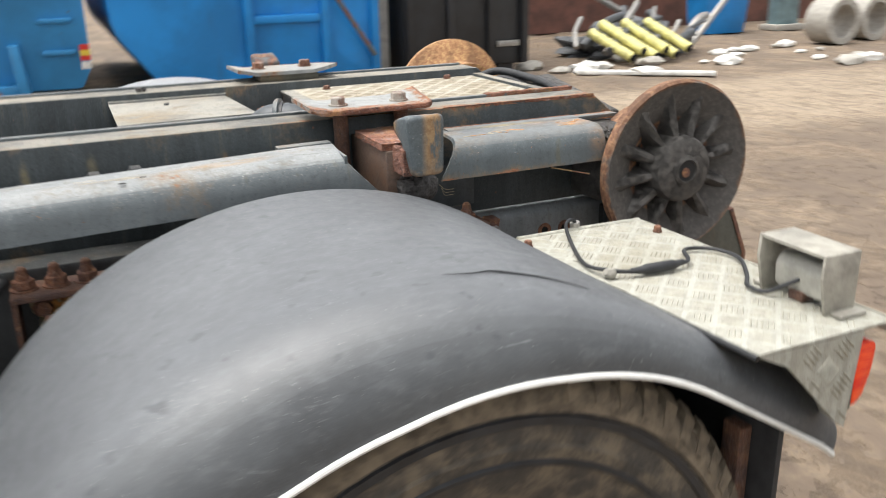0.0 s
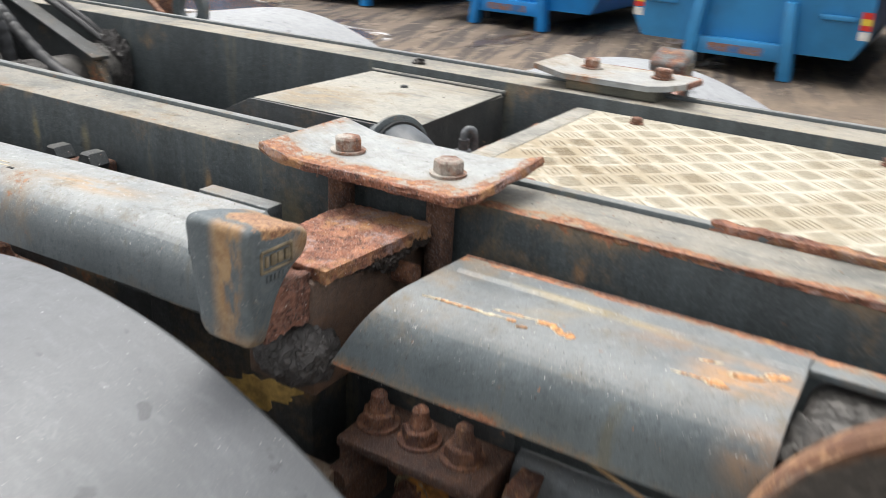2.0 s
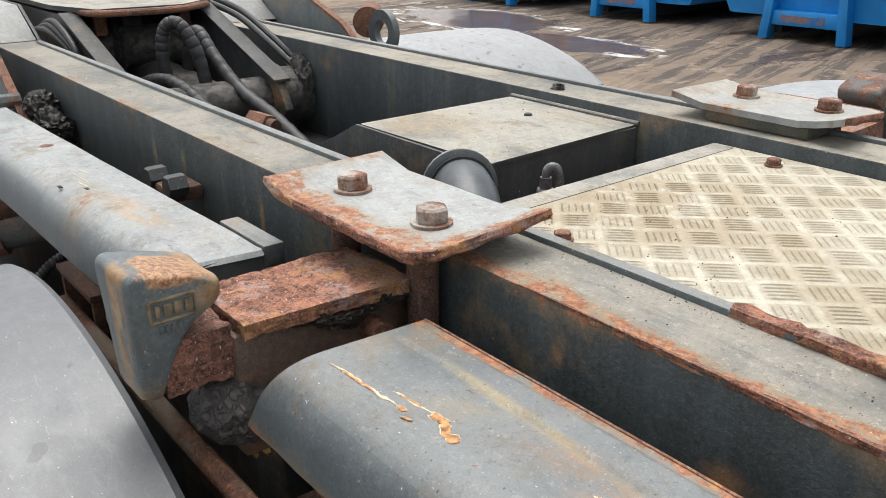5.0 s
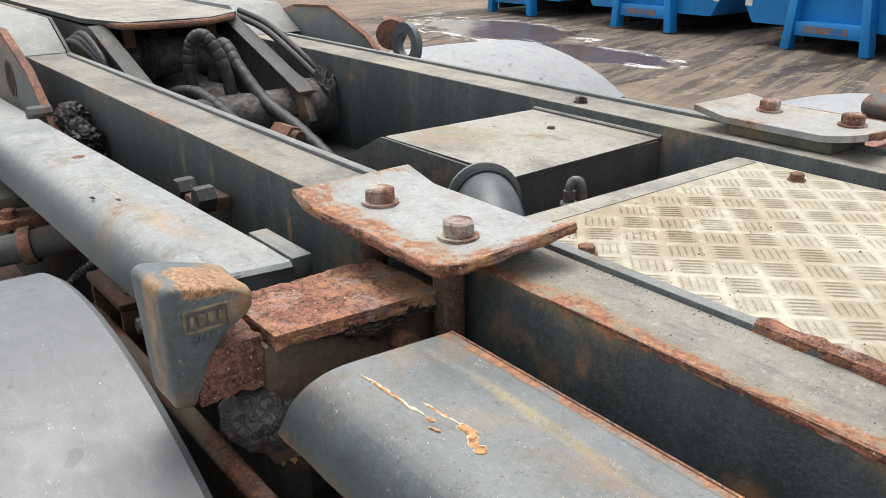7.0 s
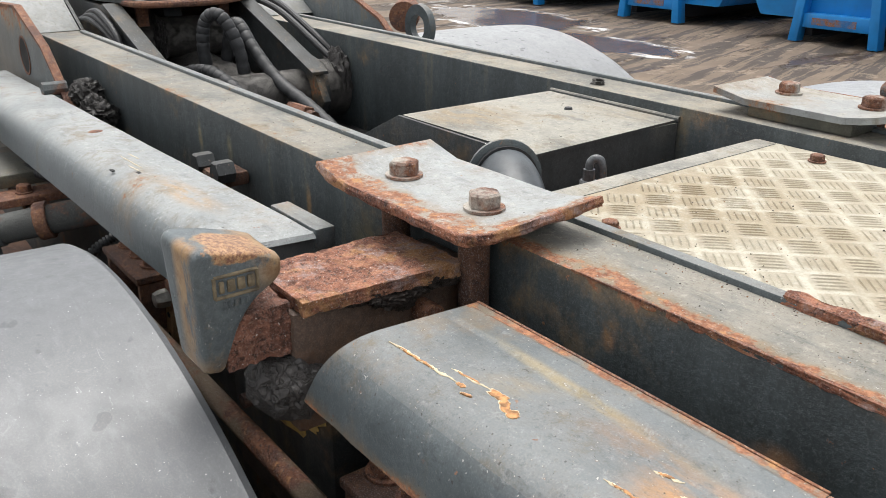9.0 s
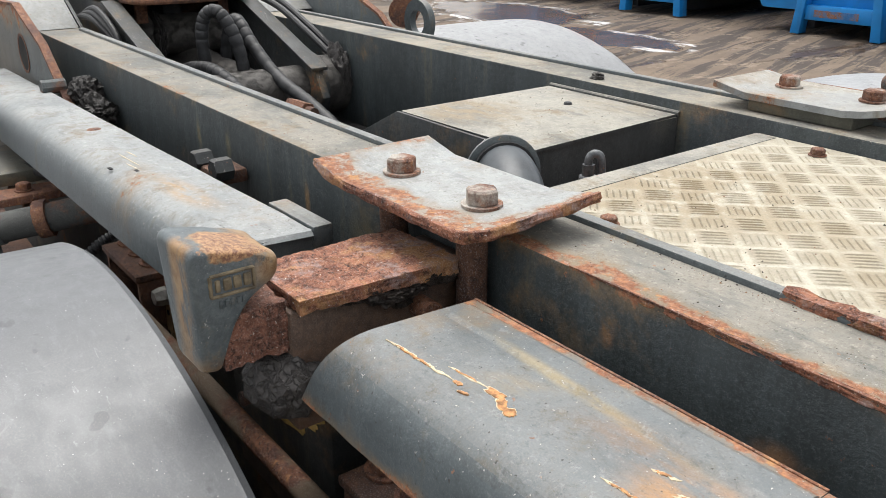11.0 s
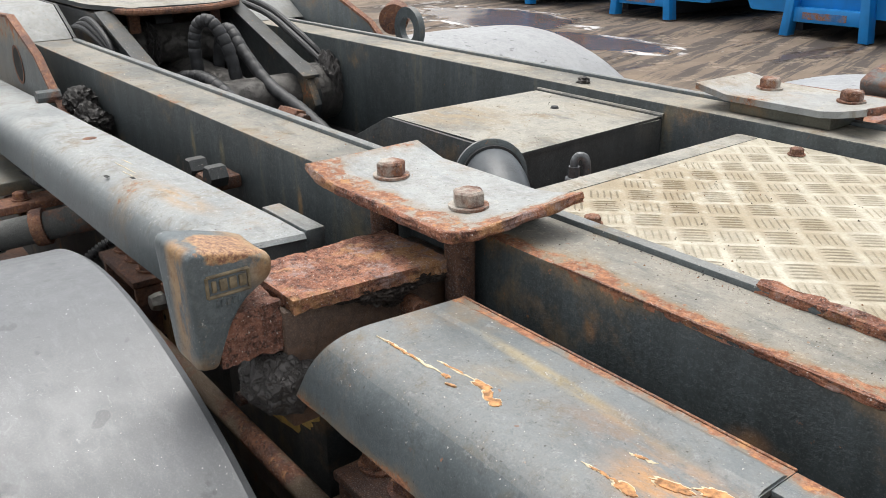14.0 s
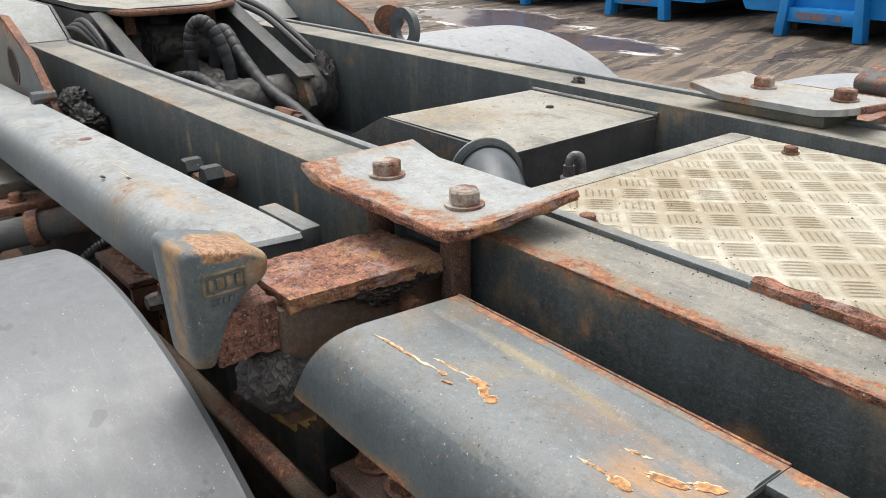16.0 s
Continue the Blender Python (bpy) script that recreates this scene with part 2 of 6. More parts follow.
M_GREASE = plain("caked_grease", (0.072, 0.067, 0.062), 0.6, 0.5, 60, 1.0, 0.010)
M_RUBBER = plain("black_rubber", (0.022, 0.023, 0.025), 0.5, 0.35, 30, 0.3)
M_HOSE = plain("hose_rubber", (0.024, 0.025, 0.027), 0.55, 0.45, 60, 0.4)
M_STEEL = plain("zinc_steel", (0.32, 0.31, 0.29), 0.45, 0.3, 60, 0.4, 0.001, 0.6)
M_TRIM = plain("white_rubber_trim", (0.75, 0.75, 0.72), 0.5, 0.08)
M_LAMPCASE = plain("weathered_lamp_steel", (0.29, 0.275, 0.235), 0.6, 0.3, 25)
M_BLACKBOX = plain("black_container_paint", (0.02, 0.022, 0.025), 0.45, 0.3, 3)
M_WHITE = plain("white_rubble", (0.65, 0.64, 0.60), 0.8, 0.25, 9)
M_YELLOW = plain("yellow_pipe_plastic", (0.58, 0.54, 0.20), 0.5, 0.35, 9)
M_PIPE = plain("grey_pipe_plastic", (0.07, 0.075, 0.08), 0.45, 0.3, 9)
M_CONCRETE = plain("concrete", (0.38, 0.36, 0.32), 0.85, 0.2, 12)
M_TEAL = plain("weathered_teal_paint", (0.16, 0.24, 0.26), 0.6, 0.3, 4)
M_WALLRED = plain("weathered_red_brown_wall", (0.13, 0.06, 0.045), 0.8, 0.4, 3)
M_YELLOWPAINT = plain("yellow_sticker", (0.7, 0.5, 0.05), 0.4, 0.1)
M_GREYCAP = plain("grey_plastic_cap", (0.055, 0.063, 0.070), 0.42, 0.35, 40, 0.25)


def fender_plastic(name, dust_light):
    k = Mat(name, 0.4)
    k.p.inputs["Specular IOR Level"].default_value = 0.48
    k.p.inputs["Coat Weight"].default_value = 0.1
    k.p.inputs["Coat Roughness"].default_value = 0.4
    a, f, g = k.noise(4, 6, 0.6), k.noise(45, 6, 0.72), k.noise(14, 7, 0.7)
    c = k.mix(k.ramp(a, 0.3, 0.7), (0.052, 0.056, 0.060), (0.085, 0.091, 0.096))
    # Top painted lighter than the skirt: sky light as well as dustiness.
    c = k.mix(k.mul(k.up(0.5, 0.97), k.ramp(g, 0.3, 0.7, 0.5, 0.7)), c, dust_light)
    c = k.mix(k.ramp(k.noise(40, 7, 0.7, (0.5, 1.6, 1)), 0.5, 0.68, 0, 0.10), c, (0.34, 0.36, 0.38))
    c = k.mix(k.ramp(k.noise(7, 6, 0.65), 0.48, 0.66, 0, 0.22), c, (0.10, 0.11, 0.12))
    c = k.mix(k.ramp(k.noise(110, 5, 0.75), 0.52, 0.68, 0, 0.4), c, (0.09, 0.10, 0.11))
    scr = k.mul(k.ramp(k.noise(16, 4, 0.8, (0.6, 6, 6), 1.2), 0.64, 0.68, 0, 0.5), k.ramp(g, 0.4, 0.6))
    c = k.mix(scr, c, (0.28, 0.29, 0.295))
    web = k.noise(26, 3, 0.6, None, 2.2)
    line = k.mul(k.ramp(web, 0.485, 0.50), k.ramp(web, 0.515, 0.50))
    c = k.mix(k.mul(line, k.ramp(a, 0.5, 0.62, 0, 0.12)), c, (0.42, 0.43, 0.43))
    c = k.mix(k.ramp(k.noise(34, 2, 0.4), 0.67, 0.71, 0, 0.6), c, (0.05, 0.055, 0.06))
    c = k.mix(k.ramp(k.noise(330, 2, 0.5), 0.735, 0.755, 0, 0.8), c, (0.55, 0.55, 0.54))
    return k.done(c, k.ramp(f, 0.3, 0.7, 0.36, 0.55), k.mul(f, g, "ADD"), 0.0014, 0.5, 0.10)


def tread_alu(name, base, stain, amount, worn=None, grid=None, group_mix=0.6):
    k = Mat(name, 0.6)
    k.p.inputs["Specular IOR Level"].default_value = 0.3
    a, f = k.noise(5, 7, 0.65), k.noise(60, 6, 0.7)
    c = k.mix(k.ramp(f, 0.35, 0.7), base, tuple(v * 0.78 for v in base))
    c = k.mix(k.mul(k.ramp(a, 0.46, 0.66), amount), c, stain)
    if worn:
        v = k.nt.nodes.new("ShaderNodeVectorMath")
        v.operation = "DISTANCE"
        k.link(k.co, v.inputs[0])
        v.inputs[1].default_value = worn
        c = k.mix(k.mul(k.ramp(v.outputs["Value"], 0.25, 0.05), k.ramp(k.noise(22, 7, 0.75), 0.36, 0.56, 0, 0.9)), c, stain)
    # Squares under the bar groups are tinted darker, unevenly.
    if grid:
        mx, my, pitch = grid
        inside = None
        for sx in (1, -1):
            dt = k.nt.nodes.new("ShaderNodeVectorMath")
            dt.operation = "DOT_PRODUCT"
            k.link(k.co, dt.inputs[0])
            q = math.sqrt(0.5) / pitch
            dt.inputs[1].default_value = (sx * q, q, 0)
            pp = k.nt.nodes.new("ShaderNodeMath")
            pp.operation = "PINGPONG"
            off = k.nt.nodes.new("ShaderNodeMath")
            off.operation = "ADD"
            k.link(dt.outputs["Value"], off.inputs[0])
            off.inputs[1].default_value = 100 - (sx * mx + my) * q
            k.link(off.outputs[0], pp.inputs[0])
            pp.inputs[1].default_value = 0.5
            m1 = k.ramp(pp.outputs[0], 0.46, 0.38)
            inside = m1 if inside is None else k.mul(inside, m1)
        c = k.mix(k.mul(inside, k.ramp(k.noise(26, 6, 0.75), 0.34, 0.60, group_mix * 0.3, group_mix)), c, tuple(v2 * 0.75 for v2 in stain))
    c = k.mix(k.ramp(k.noise(90, 5, 0.7), 0.56, 0.68, 0, 0.6), c, tuple(v2 * 0.6 for v2 in base))
    c = k.mix(k.ramp(k.noise(150, 3, 0.6), 0.66, 0.72, 0, 0.6), c, (0.12, 0.10, 0.07))
    return k.done(c, k.ramp(a, 0.3, 0.7, 0.55, 0.8), f, 0.0015, 0.4, 0.22)


def blue_paint(name, base):
    k = Mat(name, 0.4)
    a, f = k.noise(1.3, 6, 0.6), k.noise(9, 7, 0.7)
    c = k.mix(k.ramp(a, 0.35, 0.65), base, tuple(v * 0.72 for v in base))
    c = k.mix(k.ramp(k.noise(5, 6, 0.6, (1, 1, 0.2)), 0.55, 0.75, 0, 0.35), c, (0.05, 0.08, 0.11))
    c = k.mix(k.ramp(f, 0.69, 0.73, 0, 0.8), c, (0.12, 0.06, 0.03))
    return k.done(c, k.ramp(f, 0.3, 0.7, 0.35, 0.55), f, 0.004, 0.3)


def glowing_red():
    k = Mat("red_lamp_lens", 0.18)
    w = k.noise(120, 1, 0.4, (0.2, 0.2, 3))
    return k.done(k.mix(k.ramp(w, 0.4, 0.6), (0.75, 0.03, 0.015), (0.9, 0.09, 0.02)), None, w, 0.002, 0.4)


def mud():
    """Yard surface: packed dirt with wheel ruts, a dry pale stretch, wet tracks and puddles with painted glints by the
    containers.
    """
    k = Mat("yard_dirt", 0.9)

    def spot(x, y, lx, ly, lo, hi):
        mp = k.nt.nodes.new("ShaderNodeMapping")
        mp.vector_type = "TEXTURE"
        mp.inputs["Location"].default_value = (x, y, 0)
        mp.inputs["Scale"].default_value = (lx, ly, 1000)
        k.link(k.co, mp.inputs["Vector"])
        ln = k.nt.nodes.new("ShaderNodeVectorMath")
        ln.operation = "LENGTH"
        k.link(mp.outputs[0], ln.inputs[0])
        return k.ramp(ln.outputs["Value"], lo, hi)
    a, f = k.noise(0.35, 8, 0.65), k.noise(9, 9, 0.74)
    rut = k.noise(1.5, 9, 0.74, (1.0, 0.7, 1), 0.35)
    tm = k.nt.nodes.new("ShaderNodeMapping")
    tm.vector_type = "TEXTURE"
    tm.inputs["Rotation"].default_value = (0, 0, radians(15))
    tm.inputs["Scale"].default_value = (1, 15, 1)
    k.link(k.co, tm.inputs["Vector"])
    tn = k.nt.nodes.new("ShaderNodeTexNoise")
    for key, value in (("Scale", 5.5), ("Detail", 7.0), ("Roughness", 0.68), ("Distortion", 0.25)):
        tn.inputs[key].default_value = value
    k.link(tm.outputs[0], tn.inputs["Vector"])
    track = tn.outputs["Fac"]
    c = k.mix(k.ramp(a, 0.35, 0.65), (0.175, 0.128, 0.086), (0.275, 0.208, 0.142))
    c = k.mix(k.ramp(rut, 0.45, 0.56, 0, 0.7), c, (0.115, 0.086, 0.063))
    c = k.mix(k.mul(spot(7.5, 5.3, 5.0, 1.5, 1.2, 0.6), k.ramp(f, 0.3, 0.6, 0.5, 0.85)), c, (0.37, 0.295, 0.21))
    c = k.mix(k.ramp(k.noise(4.0, 8, 0.75, (1.3, 0.55, 1), 0.8), 0.47, 0.58, 0, 0.4), c, (0.105, 0.078, 0.058))
    c = k.mix(k.ramp(f, 0.5, 0.75, 0, 0.5), c, (0.29, 0.225, 0.16))
    c = k.mix(k.ramp(k.noise(18, 8, 0.8), 0.53, 0.63, 0, 0.75), c, (0.11, 0.085, 0.065))
    yard = spot(-6.2, 8.6, 7.5, 3.6, 1.0, 0.65)
    c = k.mix(k.mul(yard, 0.65), c, (0.135, 0.100, 0.074))
    c = k.mix(k.mul(yard, k.ramp(track, 0.47, 0.54, 0, 0.9)), c, (0.045, 0.036, 0.030))
    c = k.mix(k.mul(yard, k.ramp(k.noise(5, 8, 0.75, (1.0, 0.5, 1)), 0.54, 0.62, 0, 0.7)), c, (0.27, 0.21, 0.155))
    pool = spot(-6.25, 7.3, 1.1, 0.50, 1.35, 0.55)
    pool2 = spot(-9.0, 8.0, 1.9, 1.0, 1.3, 0.5)
    sheet = k.mul(k.mul(pool, pool2, "ADD"), 0.40)
    wet = k.ramp(k.mul(sheet, k.mul(k.noise(1.1, 6, 0.62, (0.8, 1.5, 1), 0.4), 0.75), "ADD"), 0.60, 0.64)
    thin = k.mul(yard, k.mul(k.ramp(k.noise(2.6, 7, 0.7, (1.0, 0.16, 1), 0.2), 0.56, 0.60), k.ramp(k.noise(1.3, 5, 0.6), 0.45, 0.55)))
    wet = k.mul(wet, k.mul(thin, 0.8), "ADD")
    c = k.mix(k.mul(wet, 0.75), c, (0.095, 0.062, 0.040))
    # Pale colour round the puddles paints the sky's glint on the water.
    rim = k.mul(k.mul(k.ramp(sheet, 0.05, 0.12), k.ramp(sheet, 0.34, 0.22)), k.ramp(k.noise(2.4, 8, 0.72, (0.5, 1.5, 1), 0.6), 0.52, 0.58))
    c = k.mix(k.mul(rim, 0.85), c, (0.60, 0.60, 0.60))
    bump = k.mul(k.mul(k.mul(rut, f, "ADD"), k.mul(k.mul(track, yard), 1.0), "ADD"), k.ramp(wet, 0, 0.6, 1, 0.0))
    return k.done(c, k.ramp(wet, 0.2, 0.9, 0.88, 0.24), bump, 0.06, 0.8)


M_FENDER = fender_plastic("mudguard_plastic", (0.140, 0.147, 0.157))
# Far mudguards' sky sheen is painted in as a paler top.
M_FENDERFAR = fender_plastic("pale_mudguard_plastic", (0.40, 0.41, 0.42))
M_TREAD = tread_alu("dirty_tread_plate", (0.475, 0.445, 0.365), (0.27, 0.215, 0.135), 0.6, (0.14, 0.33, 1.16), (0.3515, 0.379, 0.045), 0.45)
# Bars darker than the sheet: their shaded flanks and dirt, in the colour.
M_TREADBAR = tread_alu("tread_bar", (0.36, 0.325, 0.25), (0.17, 0.13, 0.078), 0.6, (0.14, 0.33, 1.16))
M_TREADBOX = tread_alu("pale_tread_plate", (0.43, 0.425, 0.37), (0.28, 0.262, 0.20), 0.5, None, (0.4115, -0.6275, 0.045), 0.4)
M_BLUE = blue_paint("blue_container_paint", (0.008, 0.235, 0.62))
M_BLUE2 = blue_paint("faded_blue_container_paint", (0.03, 0.245, 0.52))
M_RED = glowing_red()
M_MUD = mud()

# ---- shapes ----
YC = 0.377  # the truck's middle line


def part(name, bm, material, parent=None, label="", smooth=35):
    """One mesh object; under a thing or a part when a parent is given."""
    bmesh.ops.recalc_face_normals(bm, faces=bm.faces[:])
    me = bpy.data.meshes.new(name)
    bm.to_mesh(me)
    bm.free()
    me.materials.append(material)
    if smooth:
        me.polygons.foreach_set("use_smooth", [True] * len(me.polygons))
        me.set_sharp_from_angle(angle=radians(smooth))
    ob = new(name, me)
    return under(ob, parent, label)


def under(ob, parent, label=""):
    if parent is not None:
        ob.parent = parent
        if parent.parent is None:
            ob.matrix_parent_inverse = Matrix.Translation(-parent.location)
    if label:
        ob["label"] = label
    return ob


def thing(name, x, y, z, label, category, group="", kind=""):
    e = new(name)
    e.empty_display_size = 0.1
    e.location = (x, y, z)
    return tagged(e, label, category, group, kind)


def box(x0, x1, y0, y1, z0, z1, bev=0.0, seg=2, bm=None):
    out = bm or bmesh.new()
    if y1 < y0:
        y0, y1 = y1, y0
    vs = [out.verts.new(c) for c in ((x0, y0, z0), (x1, y0, z0), (x1, y1, z0), (x0, y1, z0), (x0, y0, z1), (x1, y0, z1), (x1, y1, z1), (x0, y1, z1))]
    fs = [out.faces.new([vs[i] for i in q]) for q in ((0, 3, 2, 1), (4, 5, 6, 7), (0, 1, 5, 4), (1, 2, 6, 5), (2, 3, 7, 6), (3, 0, 4, 7))]
    if bev:
        es = list({e for f in fs for e in f.edges})
        bmesh.ops.bevel(out, geom=es, offset=bev, segments=seg, profile=0.5, affect="EDGES")
    return out


def prism(pts, axis, a, b, bev=0.0, bm=None):
    """A flat outline (two coordinates each, in the order of the other axes) drawn out along an axis."""
    out = bm or bmesh.new()

    def at(p, d):
        return {"x": (d, p[0], p[1]), "y": (p[0], d, p[1]), "z": (p[0], p[1], d)}[axis]
    lo, hi = [out.verts.new(at(p, a)) for p in pts], [out.verts.new(at(p, b)) for p in pts]
    n = len(pts)
    fs = [out.faces.new(lo), out.faces.new(hi[::-1])] + [out.faces.new((lo[i], lo[(i + 1) % n], hi[(i + 1) % n], hi[i])) for i in range(n)]
    if bev:
        bmesh.ops.bevel(out, geom=list({e for f in fs for e in f.edges}), offset=bev, segments=2, profile=0.5, affect="EDGES")
    return out


def rounded(pts, radii, seg=5):
    """An outline with its corners rounded."""
    out = []
    n = len(pts)
    for i, p in enumerate(pts):
        r = radii[i] if isinstance(radii, (list, tuple)) else radii
        p, a, b = Vector(p), Vector(pts[i - 1]), Vector(pts[(i + 1) % n])
        if r <= 0:
            out.append(tuple(p))
            continue
        u, v = (a - p).normalized(), (b - p).normalized()
        for j in range(seg + 1):
            t = j / seg
            out.append(tuple((p + u * r) * (1 - t) ** 2 + p * 2 * t * (1 - t) + (p + v * r) * t ** 2))
    return out


def lathe(prof, centre, axis="y", seg=48, bm=None, closed=False):
    """Turned shape: (radius, height along the axis)."""
    out = bm or bmesh.new()
    rings = []
    for r, h in prof:
        ring = []
        for i in range(seg):
            a = 2 * math.pi * i / seg
            c, s = r * math.cos(a), r * math.sin(a)
            o = {"y": (c, h, s), "z": (c, s, h), "x": (h, c, s)}[axis]
            ring.append(out.verts.new(Vector(centre) + Vector(o)))
        rings.append(ring)
    for k in range(len(rings) - (0 if closed else 1)):
        p, q = rings[k], rings[(k + 1) % len(rings)]
        for i in range(seg):
            out.faces.new((p[i], p[(i + 1) % seg], q[(i + 1) % seg], q[i]))
    if not closed:
        out.faces.new(rings[0])
        out.faces.new(rings[-1][::-1])
    return out


def smooth_path(pts, n=8):
    pts = [Vector(p) for p in pts]
    out = []
    for i in range(len(pts) - 1):
        p0, p1, p2, p3 = pts[max(i - 1, 0)], pts[i], pts[i + 1], pts[min(i + 2, len(pts) - 1)]
        for j in range(n):
            t = j / n
            out.append(0.5 * (2 * p1 + (p2 - p0) * t + (2 * p0 - 5 * p1 + 4 * p2 - p3) * t * t + (3 * p1 - p0 - 3 * p2 + p3) * t ** 3))
    return out + [pts[-1]]


def sweep(path, radius, seg=12, bm=None):
    """A round section along a path; radius is a number or one for every point."""
    out = bm or bmesh.new()
    path = [Vector(p) for p in path]
    side, rings = None, []
    for i, p in enumerate(path):
        d = (path[min(i + 1, len(path) - 1)] - path[max(i - 1, 0)]).normalized()
        if side is None:
            side = d.orthogonal().normalized()
        side = (side - d * side.dot(d)).normalized()
        w = d.cross(side)
        r = radius[i] if isinstance(radius, (list, tuple)) else radius
        rings.append([out.verts.new(p + r * (math.cos(2 * math.pi * k / seg) * side + math.sin(2 * math.pi * k / seg) * w)) for k in range(seg)])
    for p, q in zip(rings, rings[1:]):
        for k in range(seg):
            out.faces.new((p[k], p[(k + 1) % seg], q[(k + 1) % seg], q[k]))
    out.faces.new(rings[0])
    out.faces.new(rings[-1][::-1])
    return out


def rod(a, b, r, seg=16, bm=None):
    return sweep([a, b], r, seg, bm)


def lump(centre, size, rough=0.25, freq=3.0, sub=4, seed=0):
    """An uneven clod."""
    out = bmesh.new()
    bmesh.ops.create_icosphere(out, subdivisions=sub, radius=1)
    for v in out.verts:
        n = noise.fractal(v.co * freq + Vector((seed, 0, 0)), 0.9, 2.0, 4)
        v.co *= 1 + rough * n
        v.co = Vector(centre) + Vector((v.co.x * size[0], v.co.y * size[1], v.co.z * size[2]))
    return out


def hexnut(x, y, z, af, h, turn=0.0, washer=True):
    """A hexagon head standing up, with its washer."""
    out = bmesh.new()
    if washer:
        lathe([(0.001, 0), (af * 0.72, 0), (af * 0.72, h * 0.16), (0.001, h * 0.16)], (x, y, z), "z", 24, out)
    r = af / math.sqrt(3)
    prof = [(0.8 * r, h * 0.14), (r, h * 0.2), (r, h * 0.88), (0.86 * r, h), (0.4 * r, h * 1.02)]
    rings = [[out.verts.new((x + q * math.cos(turn + k * math.pi / 3), y + q * math.sin(turn + k * math.pi / 3), z + hh)) for k in range(6)] for q, hh in prof]
    for p, q in zip(rings, rings[1:]):
        for k in range(6):
            out.faces.new((p[k], p[(k + 1) % 6], q[(k + 1) % 6], q[k]))
    out.faces.new(rings[0][::-1])
    out.faces.new(rings[-1])
    return out


def flip(y, far):
    return 2 * YC - y if far else y


def move(bm, m):
    bmesh.ops.transform(bm, matrix=m, verts=bm.verts[:])
    return bm


def mirrored(bm):
    """The same shape on the truck's other side."""
    for v in bm.verts:
        v.co.y = 2 * YC - v.co.y
    return bm


def side(bm, far):
    return mirrored(bm) if far else bm


def blob(cx, cy, z, lx, ly, seed, turn=0.0, n=44, t=0.0005, rough=0.24):
    """A thin patch with a ragged outline, lying flat."""
    pts = []
    c, s0 = math.cos(radians(turn)), math.sin(radians(turn))
    for i in range(n):
        a = 2 * math.pi * i / n
        r = 1 + rough * 2 * noise.fractal(Vector((math.cos(a) * 1.7, math.sin(a) * 1.7, seed * 3.7)), 0.8, 2.0, 4)
        x, y = lx * r * math.cos(a), ly * r * math.sin(a)
        pts.append((cx + c * x - s0 * y, cy + s0 * x + c * y))
    return prism(pts, "z", z - 0.001, z + t)


def stroke(ax, ay, bx, by, w, z, seed, n=34):
    """A thin ragged scratch lying flat."""
    d = Vector((bx - ax, by - ay))
    side_v = Vector((-d.y, d.x)).normalized()
    left, right = [], []
    for i in range(n + 1):
        f = i / n
        mid = Vector((ax, ay)) + d * f + side_v * w * 1.2 * noise.noise(Vector((f * 5, seed * 2.3, 0)))
        taper = min(1, 6 * f + 0.1, 6 * (1 - f) + 0.1)
        for q, out in ((1, left), (-1, right)):
            h = w * taper * (0.75 + 0.9 * noise.fractal(Vector((f * 13, seed * 3.1, q)), 0.8, 2.0, 3))
            out.append(tuple(mid + side_v * q * max(0.15 * w, h)))
    return prism(left + right[::-1], "z", z - 0.001, z + 0.0004)


def crust(corners, z0, z1, cuts, amp, freq, seed=0):
    """A four-cornered slab whose faces are pushed in and out, like scaling rust."""
    bm = bmesh.new()
    bmesh.ops.create_cube(bm, size=1.0)
    bmesh.ops.subdivide_edges(bm, edges=bm.edges[:], cuts=cuts, use_grid_fill=True)
    c = [Vector(p) for p in corners]
    for v in bm.verts:
        u, w = v.co.x + 0.5, v.co.y + 0.5
        p = (c[0] * (1 - u) + c[1] * u) * (1 - w) + (c[3] * (1 - u) + c[2] * u) * w
        v.co = Vector((p.x, p.y, z0 + (z1 - z0) * (v.co.z + 0.5)))
    bm.normal_update()
    moves = [(v, v.normal * amp * noise.fractal(v.co * freq + Vector((seed, 0, 0)), 0.7, 2.1, 5)) for v in bm.verts]
    for v, m in moves:
        v.co += m
    return bm


def ragged_strip(x0, x1, y0, y1, z0, z1, seed, out=1, amp=0.5, n=60):
    """A strip along x whose edge at y1 is ragged."""
    pts = [(x0, y0), (x1, y0)]
    for i in range(n + 1):
        f = 1 - i / n
        x = x0 + (x1 - x0) * f
        w = 0.55 + amp * noise.fractal(Vector((x * 22, seed * 5.3, 0)), 0.8, 2.0, 5)
        w *= min(1, 8 * f, 8 * (1 - f)) ** 0.5 if 0 < f < 1 else 0.05
        pts.append((x, y0 + (y1 - y0) * max(0.04, w)))
    return prism(pts, "z", z0, z1)


